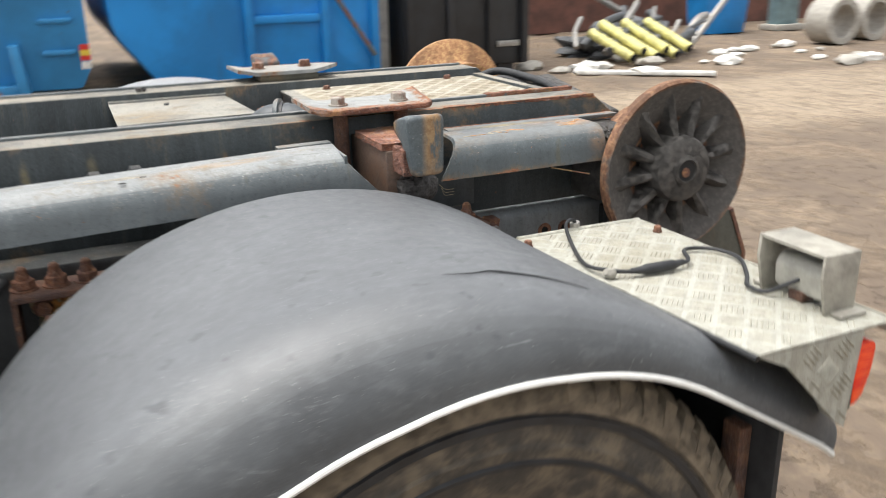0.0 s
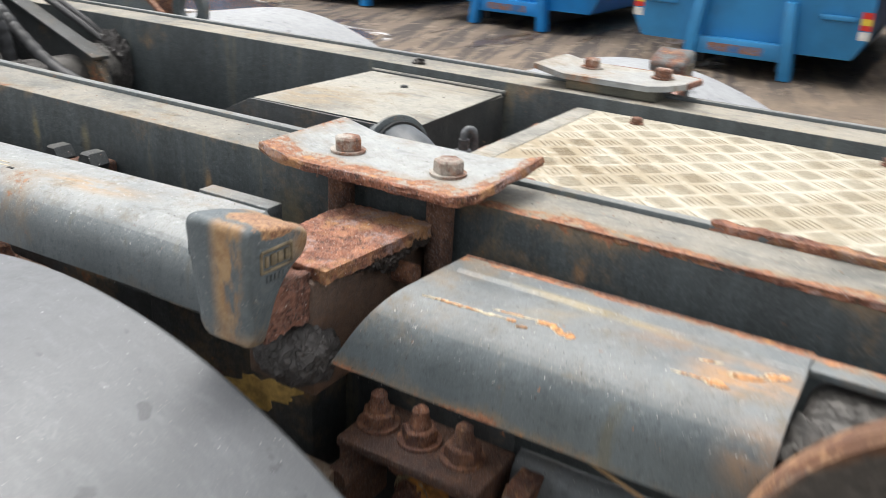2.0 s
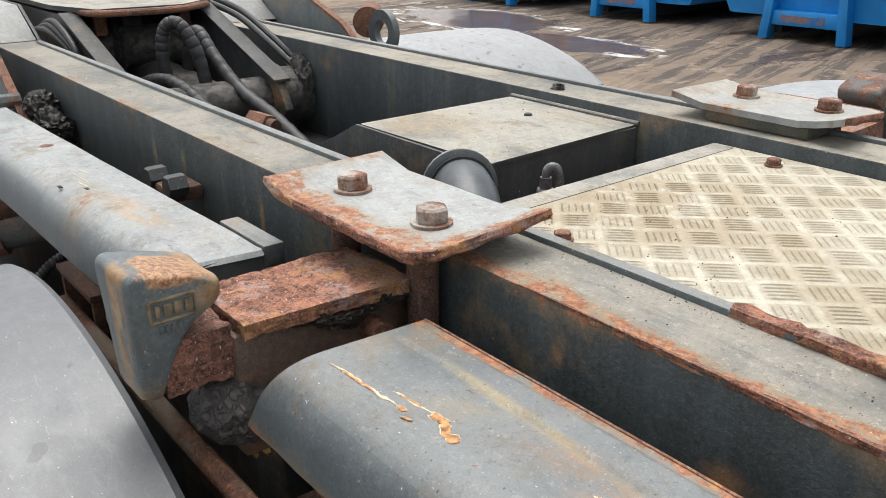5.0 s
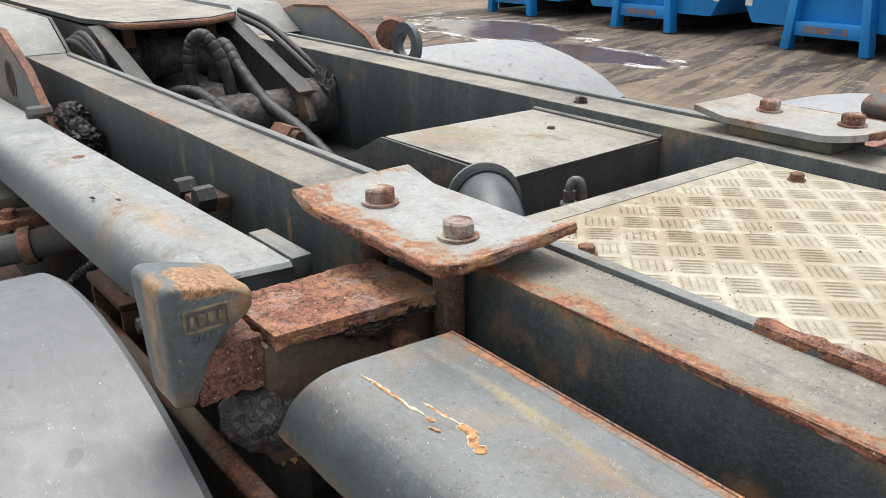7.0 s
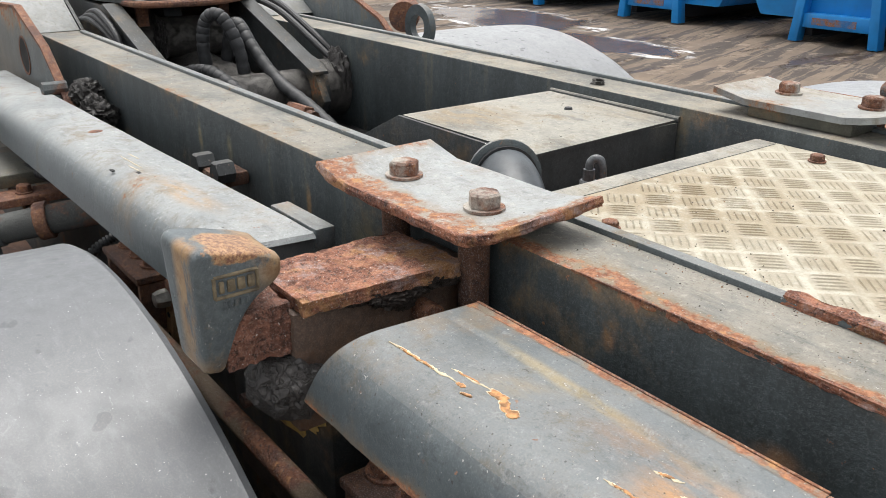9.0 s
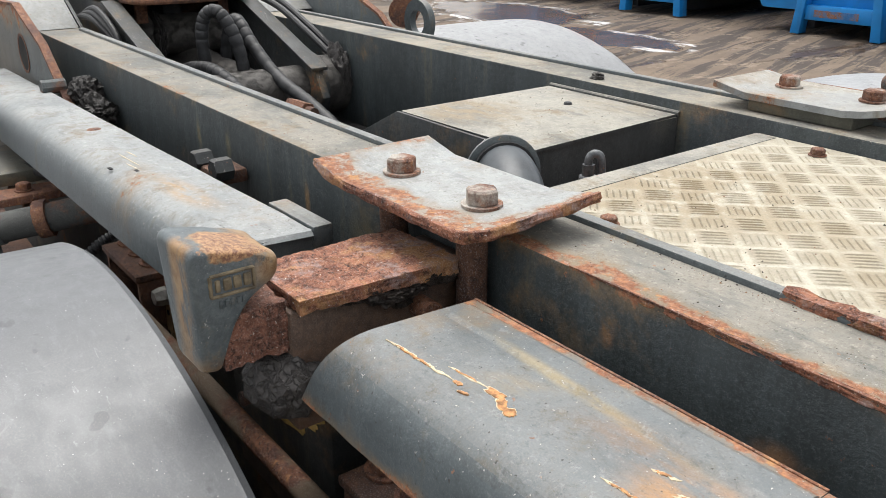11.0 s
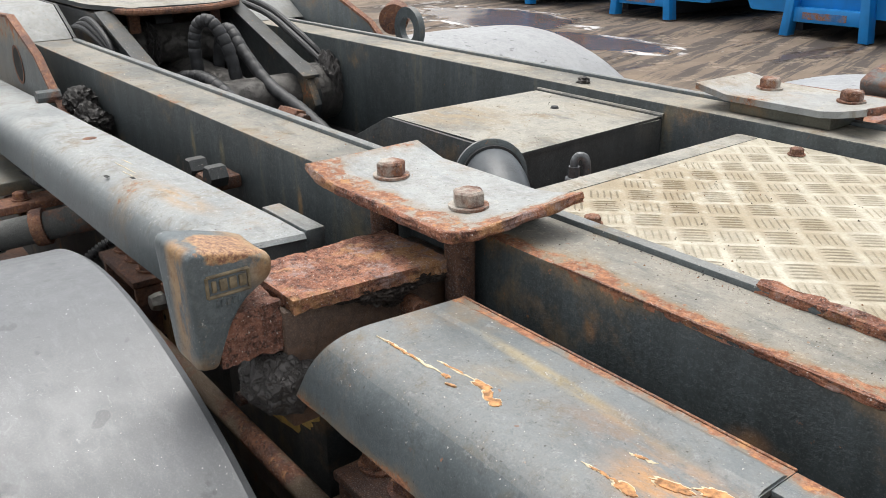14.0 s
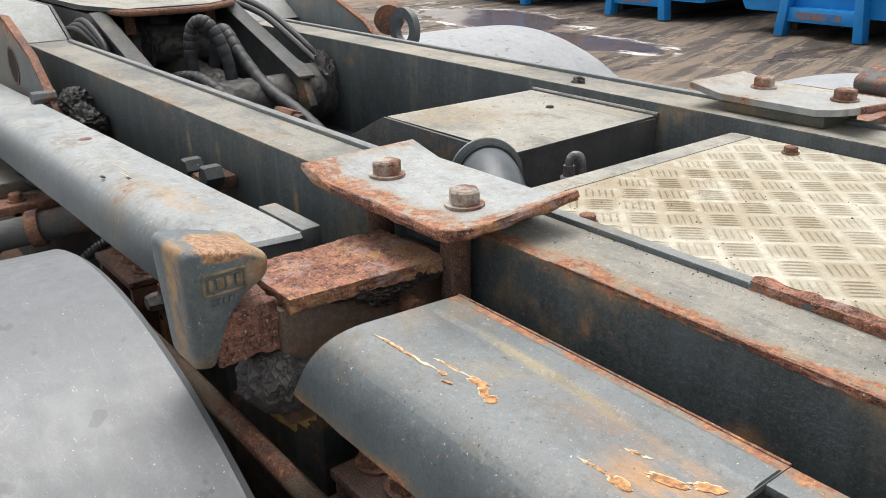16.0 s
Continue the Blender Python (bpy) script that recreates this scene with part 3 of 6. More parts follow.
# ---- ground ----
def make_ground():
    bm = bmesh.new()
    nx, ny = 260, 130
    grid = [[None] * (ny + 1) for _ in range(nx + 1)]
    for i in range(nx + 1):
        for j in range(ny + 1):
            x, y = -16 + 32 * i / nx, -6 + 26 * j / ny
            edge = min(1, (min(i, nx - i, j, ny - j)) / 6)
            far = max(0.0, min(1.0, (y - 2.6) / 2))
            ruts = max(0.0, 1 - abs(x + 6) / 7) * max(0.0, min(1.0, (y - 5.2) / 1.5))
            z = 0.03 * noise.noise(Vector((x * 2.0, y * 0.35, 0))) - 0.03 * ruts * abs(noise.noise(Vector((x * 3.3 + 0.85 * y, y * 0.15, 7)))) + 0.016 * noise.fractal(Vector((x * 1.6, y * 2.2, 3)), 0.8, 2, 4)
            grid[i][j] = bm.verts.new((x, y, z * edge * far - 0.012))
    for i in range(nx):
        for j in range(ny):
            bm.faces.new((grid[i][j], grid[i + 1][j], grid[i + 1][j + 1], grid[i][j + 1]))
    far_ring = [bm.verts.new(c) for c in ((-900, -900, -0.012), (900, -900, -0.012), (900, 900, -0.012), (-900, 900, -0.012))]
    rows = [[grid[i][0] for i in range(nx + 1)], [grid[nx][j] for j in range(ny + 1)], [grid[i][ny] for i in range(nx, -1, -1)], [grid[0][j] for j in range(ny, -1, -1)]]
    for k, row in enumerate(rows):
        a, b = far_ring[k], far_ring[(k + 1) % 4]
        bm.faces.new([a, b] + row[::-1])
    ob = part("ground", bm, M_MUD)
    tagged(ob, "packed brown dirt yard with ruts and wet puddles", "ground", kind="structure")


make_ground()


# ---- the truck's frame ----
def make_rail(far):
    fr = thing("frame_rail", 0.0, flip(0.06, far), 0.95, "dark grey steel hooklift frame rail with dusty rusting top", "frame rail", "frame rails")
    top = 1.182
    y0, y1 = flip(0.010, far), flip(0.112, far)
    out = [(-2.9, 0.93), (0.80, 0.93), (0.80, 1.06), (0.655, top), (-2.9, top)]
    part("beam", prism(out, "y", y0, y1, 0.003), M_RAIL if far else M_RAILNEAR, fr)
    lip = y1 if not far else y0
    d = -1
    part("lip", box(-1.62, 0.64, lip + d * 0.014, lip - d * 0.001, top - 0.01, top + 0.0065, 0.0025), M_COVER, fr, "thin raised strip along the rail's edge")
    if not far:
        part("edge_rust", ragged_strip(0.25, 0.655, 0.0092, 0.0135, top - 0.001, top + 0.0012, 1, amp=0.9, n=160), M_FLAKE, fr, "flaking rust along the top edge")
        part("rusted_lip", crust([(0.405, 0.0975), (0.648, 0.0965), (0.648, 0.1142), (0.405, 0.1135)], top - 0.008, top + 0.0085, 36, 0.0028, 60, 9), M_CRUST, fr, "rusted end of the strip", 60)
        part("edge_crust", crust([(0.33, 0.0102), (0.656, 0.0085), (0.656, 0.0160), (0.33, 0.0112)], top - 0.0055, top + 0.0006, 44, 0.0019, 95, 4), M_CRUST, fr, "thick scaling rust on the top edge", 60)
    return fr


def make_cover(far, x0, x1, front):
    """A folded sheet cover beside the rail, with a rounded shoulder and a flared end."""
    c = thing("side_cover", (x0 + x1) / 2, flip(-0.13, far), 1.07, "grey painted folded steel side cover with scratches and rust", "cover", "side covers")
    t = 0.005
    yi, yo, zt, zb = -0.058, -0.210, 1.150, 1.074
    if front:
        yi = -0.092
    prof = rounded([(yi, zt), (yo + 0.004, zt), (yo - 0.002, zb)], [0, 0.048, 0], 9)
    inner = [(y + (0.0 if i == 0 else t), z - t) for i, (y, z) in enumerate(prof)]
    inner[-1] = (prof[-1][0] + t, prof[-1][1])
    bm = bmesh.new()
    n = 24
    rings = []
    for k in range(n + 1):
        f = k / n
        ring = []
        for p in prof + inner[::-1]:
            drop = max(0.0, min(1.0, (zt - p[1]) / (zt - zb)))
            out = max(0.0, min(1.0, (yi - p[0]) / (yi - yo)))
            a, b = x0, x1
            if not front:
                a = x0 - 0.012 * out - 0.045 * drop
            else:
                b = x1 - 0.035 * max(0, out - 0.3) + 0.075 * drop
            ring.append(bm.verts.new((a + (b - a) * f, p[0] + 0.0015 * noise.noise(Vector((f * 9, p[0] * 8, 0))), p[1])))
        rings.append(ring)
    m = len(rings[0])
    for p, q in zip(rings, rings[1:]):
        for i in range(m):
            bm.faces.new((p[i], p[(i + 1) % m], q[(i + 1) % m], q[i]))
    bm.faces.new(rings[0])
    bm.faces.new(rings[-1][::-1])
    sh = part("sheet", side(bm, far), M_COVER if far else (M_COVERFRONT if front else M_COVEREDGE), c)
    if front:
        tab = box(-0.158, x1, -0.089, -0.064, 1.128, 1.153, 0.002)
        part("tab", side(tab, far), M_COVER, c)
        endp = prism([(-0.066, 1.150), (-0.200, 1.146), (-0.205, 1.080), (-0.066, 1.10)], "x", x1 - 0.010, x1 - 0.004)
        part("end_plate", side(endp, far), M_COVER, c)
        if not far:
            for i, (bx, by, lx) in enumerate(((-0.487, -0.149, 0.045), (-0.45, -0.158, 0.02), (-0.52, -0.135, 0.02))):
                part("scratch", stroke(bx - lx, by - 0.001, bx + lx, by + 0.001, 0.0009, 1.1502, i + 41), M_PRIMER, sh)
        for hx, hy in ((-0.737, -0.128), (-0.422, -0.160), (-0.46, -0.185)):
            if hx < -0.7:
                part("rivet", side(lathe([(0.001, 0.0018), (0.010, 0.0015), (0.013, 0)], (hx, hy, 1.1495), "z", 16), far), M_RUST, c)
            else:
                part("slot", side(box(hx - 0.006, hx + 0.006, hy - 0.0024, hy + 0.0024, 1.149, 1.1503), far), M_HOLE2, c, "small dark slot")
    else:
        rib = prism(rounded([(-0.102, 1.1492), (-0.095, 1.1526), (-0.072, 1.1526), (-0.065, 1.1492)], 0.002), "x", x0 + 0.012, x1 - 0.001)
        part("fold", side(rib, far), M_COVER if far else M_COVEREDGE, c)
        part("ledge", side(box(x1 + 0.0001, x1 + 0.115, -0.088, -0.0585, 1.1425, 1.1498, 0.001), far), M_COVER if far else M_COVEREDGE, c, "narrow ledge running on past the cover")
        part("edge", side(box(x0, x1, -0.0595, -0.0568, 1.142, 1.1512, 0.0006), far), M_RUST, c, "rusted bare edge")
        if not far:
            for i, (ax, ay, bx, by, w) in enumerate(((0.214, -0.1655, 0.300, -0.1615, 0.0017), (0.281, -0.1510, 0.326, -0.1475, 0.0013), (0.448, -0.1590, 0.492, -0.1565, 0.0014), (0.462, -0.1275, 0.482, -0.1215, 0.0018))):
                part("bare_primer", stroke(ax, ay, bx, by, w, 1.1500, i + 1), M_PRIMER, sh, "cream primer showing")
                part("rust_scratch", stroke(ax + 0.15 * (bx - ax), ay + 0.15 * (by - ay), ax + 0.7 * (bx - ax), ay + 0.7 * (by - ay), w * 0.75, 1.1503, i + 11), M_CHIP, sh, "orange rust in the scratch")
            for i, (bx, by, lx, ly, turn) in enumerate(((0.304, -0.1605, 0.005, 0.0026, 0), (0.333, -0.1475, 0.010, 0.0052, 10), (0.346, -0.1530, 0.010, 0.0045, -35), (0.358, -0.1560, 0.006, 0.0045, -20), (0.484, -0.1585, 0.011, 0.004, 0), (0.500, -0.134, 0.016, 0.0045, 15), (0.524, -0.119, 0.011, 0.005, 30), (0.318, -0.166, 0.005, 0.0016, 20))):
                part("bare_primer", blob(bx, by, 1.1500 + 0.00004 * i, lx, ly, i + 1, turn, t=0.0002), M_PRIMER, sh, "cream primer showing")
                part("rust_chip", blob(bx + lx * 0.10, by - 0.0003, 1.15035 + 0.00004 * i, lx * 0.9, ly * 0.88, i + 1, turn, t=0.0002), M_CHIP, sh, "orange rust chip")
    if front:
        # the long cover falls gently towards the cab
        for ob in c.children_recursive:
            for v in ob.data.vertices:
                v.co.z -= 0.030 * max(0.0, -0.12 - v.co.x)
    return c


def make_guide_plate(far):
    g = thing("guide_plate", 0.065, flip(0.01, far), 1.2, "grey steel guide plate with rusted upturned corners and two bolts", "guide plate", "guide plates")
    z, t = 1.2105, 0.010
    near = [(-0.079, -0.064, z + 0.0095), (-0.030, -0.0645, z), (0.070, -0.065, z), (0.158, -0.065, z), (0.180, -0.061, z), (0.1935, -0.050, z + 0.001), (0.198, -0.036, z + 0.002)]
    back = [(-0.077, 0.093, z + 0.0115), (-0.021, 0.091, z), (0.060, 0.092, z), (0.140, 0.092, z), (0.168, 0.092, z + 0.004), (0.190, 0.092, z + 0.009), (0.208, 0.092, z + 0.014)]
    bm = bmesh.new()
    rows = []
    for p, q in zip(near, back):
        rows.append([bm.verts.new((p[0] + (q[0] - p[0]) * v, p[1] + (q[1] - p[1]) * v, p[2] + (q[2] - p[2]) * v - dz)) for dz, v in ((0, 0.0), (0, 0.5), (0, 1.0), (t, 1.0), (t, 0.5), (t, 0.0))])
    for p, q in zip(rows, rows[1:]):
        for i in range(6):
            bm.faces.new((p[i], p[(i + 1) % 6], q[(i + 1) % 6], q[i]))
    bm.faces.new(rows[0])
    bm.faces.new(rows[-1][::-1])
    pl = part("plate", side(bm, far), M_PLATE if far else M_PLATENEAR, g, "", 12)
    rim = smooth_path(near + [(0.203, 0.028, z + 0.008), (0.2085, 0.0905, z + 0.014)], 4 if far else 16)
    bm = bmesh.new()
    rows = []
    for i, p in enumerate(rim):
        d = (rim[min(i + 1, len(rim) - 1)] - rim[max(i - 1, 0)]).normalized()
        n = Vector((d.y, -d.x, 0)).normalized()
        deep = t + 0.001 + 0.002 * noise.fractal(Vector((p.x * 30, p.y * 30, 4)), 0.8, 2.0, 4)
        row = [p - n * 0.002 + Vector((0, 0, 0.0006))]
        for h in range(7):
            f = h / 6
            out = 0.0012 + 0.0016 * math.sin(math.pi * f) + 0.0014 * noise.fractal(Vector((p.x * 28 + p.y * 28, f * 7, 1)), 0.6, 2.1, 4)
            row.append(p + n * out + Vector((0, 0, 0.0006 - f * deep)))
        row.append(p - n * 0.003 + Vector((0, 0, -deep)))
        rows.append([bm.verts.new(v) for v in row])
    for p, q in zip(rows, rows[1:]):
        for k in range(9):
            bm.faces.new((p[k], p[(k + 1) % 9], q[(k + 1) % 9], q[k]))
    bm.faces.new(rows[0])
    bm.faces.new(rows[-1][::-1])
    part("edge", side(bm, far), M_CRUST, pl, "flaking rusty edge", 60)
    for bx, turn in ((0.0, 0.2), (0.138, 0.5)):
        part("bolt", side(hexnut(bx, 0.0, z + 0.0005, 0.029, 0.018, turn), far), M_BOLT, g, "rusty hexagon bolt")
        part("post", side(lathe([(0.016, 1.06), (0.016, z - t - 0.0005)], (bx, -0.012, 0), "z", 20), far), M_RUSTDARK, g)
    part("spacer", side(box(-0.015, 0.155, 0.012, 0.085, 1.183, z - t, 0.002), far), M_CHASSIS2, g)
    return g


def make_lock(far):
    """The container lock: a sliding claw in a rusty housing."""
    k = thing("container_lock", 0.07, flip(-0.14, far), 1.03, "rusty sliding container lock with grey cast claw, extended", "container lock", "container locks")
    part("housing", side(box(0.028, 0.116, -0.204, 0.009, 1.02, 1.146, 0.004), far), M_HOUSING, k, "greasy dark steel housing")
    top = crust([(0.024, -0.198), (0.126, -0.198), (0.137, -0.022), (0.024, -0.03)], 1.1465, 1.160, 4 if far else 34, 0.0021, 85, 3)
    part("top_plate", side(top, far), M_CRUST, k, "heavily rusted scaling top plate", 60)
    slide = crust([(0.042, -0.262), (0.111, -0.266), (0.111, -0.2045), (0.042, -0.2045)], 1.107, 1.157, 4 if far else 30, 0.0022, 90, 8)
    part("slide", side(slide, far), M_SLIDE, k, "dark red rusted slide", 60)
    # claw: a wedge block, wide at the top and tapering down, with a nose over the slide
    prof = rounded([(-0.291, 1.229), (-0.242, 1.219), (-0.208, 1.206), (-0.209, 1.187), (-0.238, 1.171), (-0.254, 1.150), (-0.272, 1.107), (-0.288, 1.110)], [0.014, 0.016, 0.008, 0.008, 0.012, 0.010, 0.004, 0.007], 6)
    bm = bmesh.new()
    cy, cz, rings = -0.257, 1.180, []
    for x, f in ((0.045, 0.84), (0.046, 0.91), (0.050, 0.965), (0.056, 1.0), (0.066, 1.0), (0.078, 1.0), (0.092, 1.0), (0.104, 1.0), (0.110, 0.972), (0.114, 0.93), (0.1155, 0.87)):
        rings.append([bm.verts.new((x + 0.006 * (1.17 - z) / 0.06 * (0.11 - x) / 0.07, cy + (y - cy) * f, cz + (z - cz) * f)) for y, z in prof])
    for p, q in zip(rings, rings[1:]):
        for i in range(len(prof)):
            bm.faces.new((p[i], p[(i + 1) % len(prof)], q[(i + 1) % len(prof)], q[i]))
    bm.faces.new(rings[0][::-1])
    bm.faces.new(rings[-1])
    for v in bm.verts:
        v.co += Vector((0.5, 1, 1)) * 0.0012 * noise.noise(v.co * 45)
    claw = part("claw", side(bm, far), M_RUSTPAINT if far else M_CLAW, k, "grey cast steel claw with raised lettering panel and rusty top", 50)
    rim = [(-0.273, 1.1815), (-0.234, 1.1815), (-0.234, 1.2005), (-0.273, 1.2005)]
    for (ya, za), (yb, zb) in zip(rim, rim[1:] + rim[:1]):
        part("raised_rim", side(rod((0.1158, ya, za), (0.1158, yb, zb), 0.0017, 8), far), M_PANEL, claw)
    for u, wide in ((0.16, 0.0022), (0.38, 0.0036), (0.61, 0.0036), (0.84, 0.0034)):
        part("raised_mark", side(box(0.1145, 0.1178, -0.273 + 0.039 * u - wide, -0.273 + 0.039 * u + wide, 1.1855, 1.1965, 0.0012), far), M_PANEL, claw)
    for u in (0.20, 0.33, 0.46, 0.60, 0.73):
        part("raised_mark", side(box(0.1145, 0.1168, -0.273 + 0.039 * u - 0.0017, -0.273 + 0.039 * u + 0.0017, 1.1705, 1.1770, 0.0006), far), M_CLAW, claw)
    part("grease", side(lump((0.092, -0.202, 1.068), (0.045, 0.038, 0.036), 0.12, 2.8, 5, 2), far), M_CAKE, k, "lump of caked black grease")
    for i, (bx, by, bz, r) in enumerate(((0.131, -0.120, 1.144, 0.014), (0.133, -0.100, 1.138, 0.017), (0.134, -0.076, 1.141, 0.015), (0.130, -0.142, 1.146, 0.010), (0.137, -0.055, 1.145, 0.013), (0.139, -0.036, 1.143, 0.011), (0.133, -0.088, 1.127, 0.009))):
        part("dried_grease", side(lump((bx - 0.008, by, bz), (r * 0.62, r * 1.2, r * 0.55), 0.45, 4.0, 4, i), far), M_CAKEBROWN, k)
    part("side_bolt", side(rod((0.110, -0.062, 1.112), (0.140, -0.062, 1.112), 0.012), far), M_RUST, k)
    return k


def claw_material():
    """Blue-grey paint on a casting: rust eating in from the top, ochre runs down the outer face."""
    k = Mat("claw_paint", 0.42)
    a, f, g = k.noise(24, 8, 0.72), k.noise(120, 5, 0.75), k.noise(11, 6, 0.65)
    c = k.mix(k.ramp(f, 0.4, 0.7), (0.075, 0.092, 0.100), (0.115, 0.135, 0.142))
    c = k.mix(k.ramp(k.noise(300, 2, 0.5), 0.70, 0.73, 0, 0.7), c, (0.4, 0.4, 0.38))
    ochre = k.mix(k.ramp(k.noise(60, 6, 0.75), 0.38, 0.62), (0.25, 0.135, 0.055), (0.36, 0.235, 0.115))
    rust = k.mix(k.ramp(k.noise(210, 5, 0.78), 0.40, 0.62), (0.15, 0.062, 0.032), (0.44, 0.25, 0.12))
    run = k.mul(k.ramp(k.axis(0), 0.066, 0.084), k.ramp(k.axis(0), 0.113, 0.102))
    run = k.mul(run, k.ramp(k.axis(1), -0.276, -0.286))
    run = k.mul(run, k.ramp(k.noise(26, 7, 0.7, (1.6, 1, 0.45)), 0.38, 0.50))
    c = k.mix(k.mul(run, k.ramp(k.axis(2), 1.110, 1.15, 0.5, 0.95)), c, ochre)
    low = k.mul(k.ramp(k.axis(2), 1.132, 1.112), k.ramp(a, 0.42, 0.56, 0, 0.6))
    c = k.mix(low, c, ochre)
    inner = k.mul(k.ramp(k.axis(1), -0.246, -0.220), k.ramp(a, 0.36, 0.5, 0.0, 0.8))
    c = k.mix(k.mul(inner, k.ramp(k.axis(2), 1.168, 1.195)), c, ochre)
    rim = k.mul(k.ramp(k.axis(2), 1.196, 1.216), k.ramp(k.axis(1), -0.296, -0.255, 0.45, 1.0))
    rim = k.mul(rim, k.ramp(k.axis(0), 0.050, 0.078, 0.0, 1.0))
    c = k.mix(k.ramp(k.mul(k.mul(rim, 0.45), k.mul(a, 0.6), "ADD"), 0.58, 0.66), c, ochre)
    c = k.mix(k.ramp(k.mul(k.mul(rim, 0.40), k.mul(k.noise(48, 7, 0.75), 0.6), "ADD"), 0.60, 0.65), c, rust)
    c = k.mix(k.ramp(g, 0.60, 0.68, 0, 0.6), c, (0.24, 0.165, 0.085))
    return k.done(c, None, k.mul(a, f, "ADD"), 0.003, 0.7, 0.14)


def caked(name, wide, tint):
    """Dried grease, cracked and lumpy."""
    k = Mat(name, 0.55)
    v = k.nt.nodes.new("ShaderNodeTexVoronoi")
    v.feature = "DISTANCE_TO_EDGE"
    v.inputs["Scale"].default_value = wide
    w = k.nt.nodes.new("ShaderNodeMix")
    w.data_type = "VECTOR"
    w.inputs[0].default_value = 0.05
    k.link(k.co, w.inputs[4])
    nz = k.nt.nodes.new("ShaderNodeTexNoise")
    nz.inputs["Scale"].default_value = wide * 0.7
    nz.inputs["Detail"].default_value = 5
    k.link(k.co, nz.inputs["Vector"])
    k.link(nz.outputs["Color"], w.inputs[5])
    k.link(w.outputs[1], v.inputs["Vector"])
    f = k.noise(90, 6, 0.7)
    c = k.mix(k.ramp(f, 0.35, 0.7), tuple(q * 0.6 for q in tint), tuple(q * 1.3 for q in tint))
    split = k.ramp(v.outputs["Distance"], 0.0, 0.12)
    c = k.mix(split, tuple(q * 0.72 for q in tint), c)
    return k.done(c, None, k.mul(k.mul(split, 0.45), k.mul(f, 0.55), "ADD"), 0.0045, 0.9)


def housing_material():
    k = Mat("greasy_housing_paint", 0.5)
    a, f = k.noise(12, 7, 0.7), k.noise(110, 5, 0.72)
    c = k.mix(k.ramp(f, 0.35, 0.7), (0.085, 0.056, 0.042), (0.155, 0.098, 0.070))
    c = k.mix(k.ramp(a, 0.48, 0.66, 0, 0.75), c, (0.135, 0.068, 0.036))
    c = k.mix(k.ramp(k.noise(30, 6, 0.7), 0.60, 0.68, 0, 0.6), c, (0.09, 0.10, 0.10))
    return k.done(c, None, k.mul(a, f, "ADD"), 0.004, 0.9, 0.2)


def slide_material(name, lo, hi, speck, blotchy=False):
    k = Mat(name, 0.85)
    a, f = k.noise(40, 8, 0.74), k.noise(170, 5, 0.75)
    c = k.mix(k.ramp(a, 0.32, 0.62), lo, hi)
    c = k.mix(k.ramp(f, 0.5, 0.66, 0, 0.6), c, tuple(q * 1.5 for q in hi))
    c = k.mix(k.ramp(k.noise(23, 7, 0.72), 0.56, 0.66, 0, 0.45), c, tuple(q * 1.0 for q in (hi[0] * 1.45, hi[1] * 1.75, hi[2] * 1.6)))
    c = k.mix(k.ramp(k.noise(13, 7, 0.72), 0.55, 0.68, 0, 0.6), c, (0.065, 0.035, 0.028))
    # Dark pits and bright flecks carry the crust's relief shading as colour.
    c = k.mix(k.ramp(k.noise(150, 5, 0.78), 0.47, 0.38, 0, 0.85), c, (0.03, 0.015, 0.012))
    c = k.mix(k.ramp(k.noise(190, 5, 0.78), 0.56, 0.66, 0, 0.5), c, (hi[0] * 1.8, hi[1] * 1.8, hi[2] * 2.0))
    if blotchy:
        c = k.mix(k.ramp(k.noise(16, 8, 0.75), 0.50, 0.62, 0, 0.7), c, (0.40, 0.215, 0.085))
        c = k.mix(k.mul(k.ramp(k.noise(21, 7, 0.7, None, 0.5), 0.53, 0.62), k.ramp(f, 0.4, 0.55, 0.2, 0.8)), c, (0.25, 0.185, 0.175))
    c = k.mix(k.ramp(k.noise(300, 2, 0.5), 0.69, 0.72, 0, speck), c, (0.55, 0.48, 0.44))
    return k.done(c, None, k.mul(a, f, "ADD"), 0.005, 1.0, 0.45)


M_CAKE = caked("cracked_grease", 75, (0.064, 0.059, 0.057))
M_CAKEDARK = caked("crumbly_black_grease", 110, (0.034, 0.031, 0.029))
M_CAKEBROWN = caked("dried_brown_grease", 120, (0.030, 0.021, 0.016))
M_HOUSING = housing_material()
M_SLIDE = slide_material("red_slide_rust", (0.110, 0.048, 0.034), (0.23, 0.100, 0.064), 1.0)
M_CRUST = slide_material("scaling_rust", (0.115, 0.044, 0.030), (0.265, 0.108, 0.060), 0.9, True)
M_CLAW = claw_material()
M_PANEL = plain("ochre_stained_cast", (0.17, 0.135, 0.085), 0.6, 0.55, 70, 0.6)
M_CHIP = plain("orange_rust_chip", (0.40, 0.20, 0.085), 0.85, 0.55, 150, 0.6)
# Near-black laid on slots, hub hollow and strap holes for their inner shade.
M_HOLE2 = plain("shaded_slot", (0.02, 0.02, 0.02), 0.9)
M_PRIMER = plain("cream_primer", (0.52, 0.44, 0.30), 0.7, 0.2, 90)
M_FLAKE = rusty("flaking_rust")
M_BOLT = rusty("bolt_rust", 0.0, (0.36, 0.33, 0.29))
for far in (False, True):
    make_rail(far)
    make_cover(far, 0.200, 0.543, False)
    make_cover(far, -1.62, -0.046, True)
    make_guide_plate(far)
    make_lock(far)


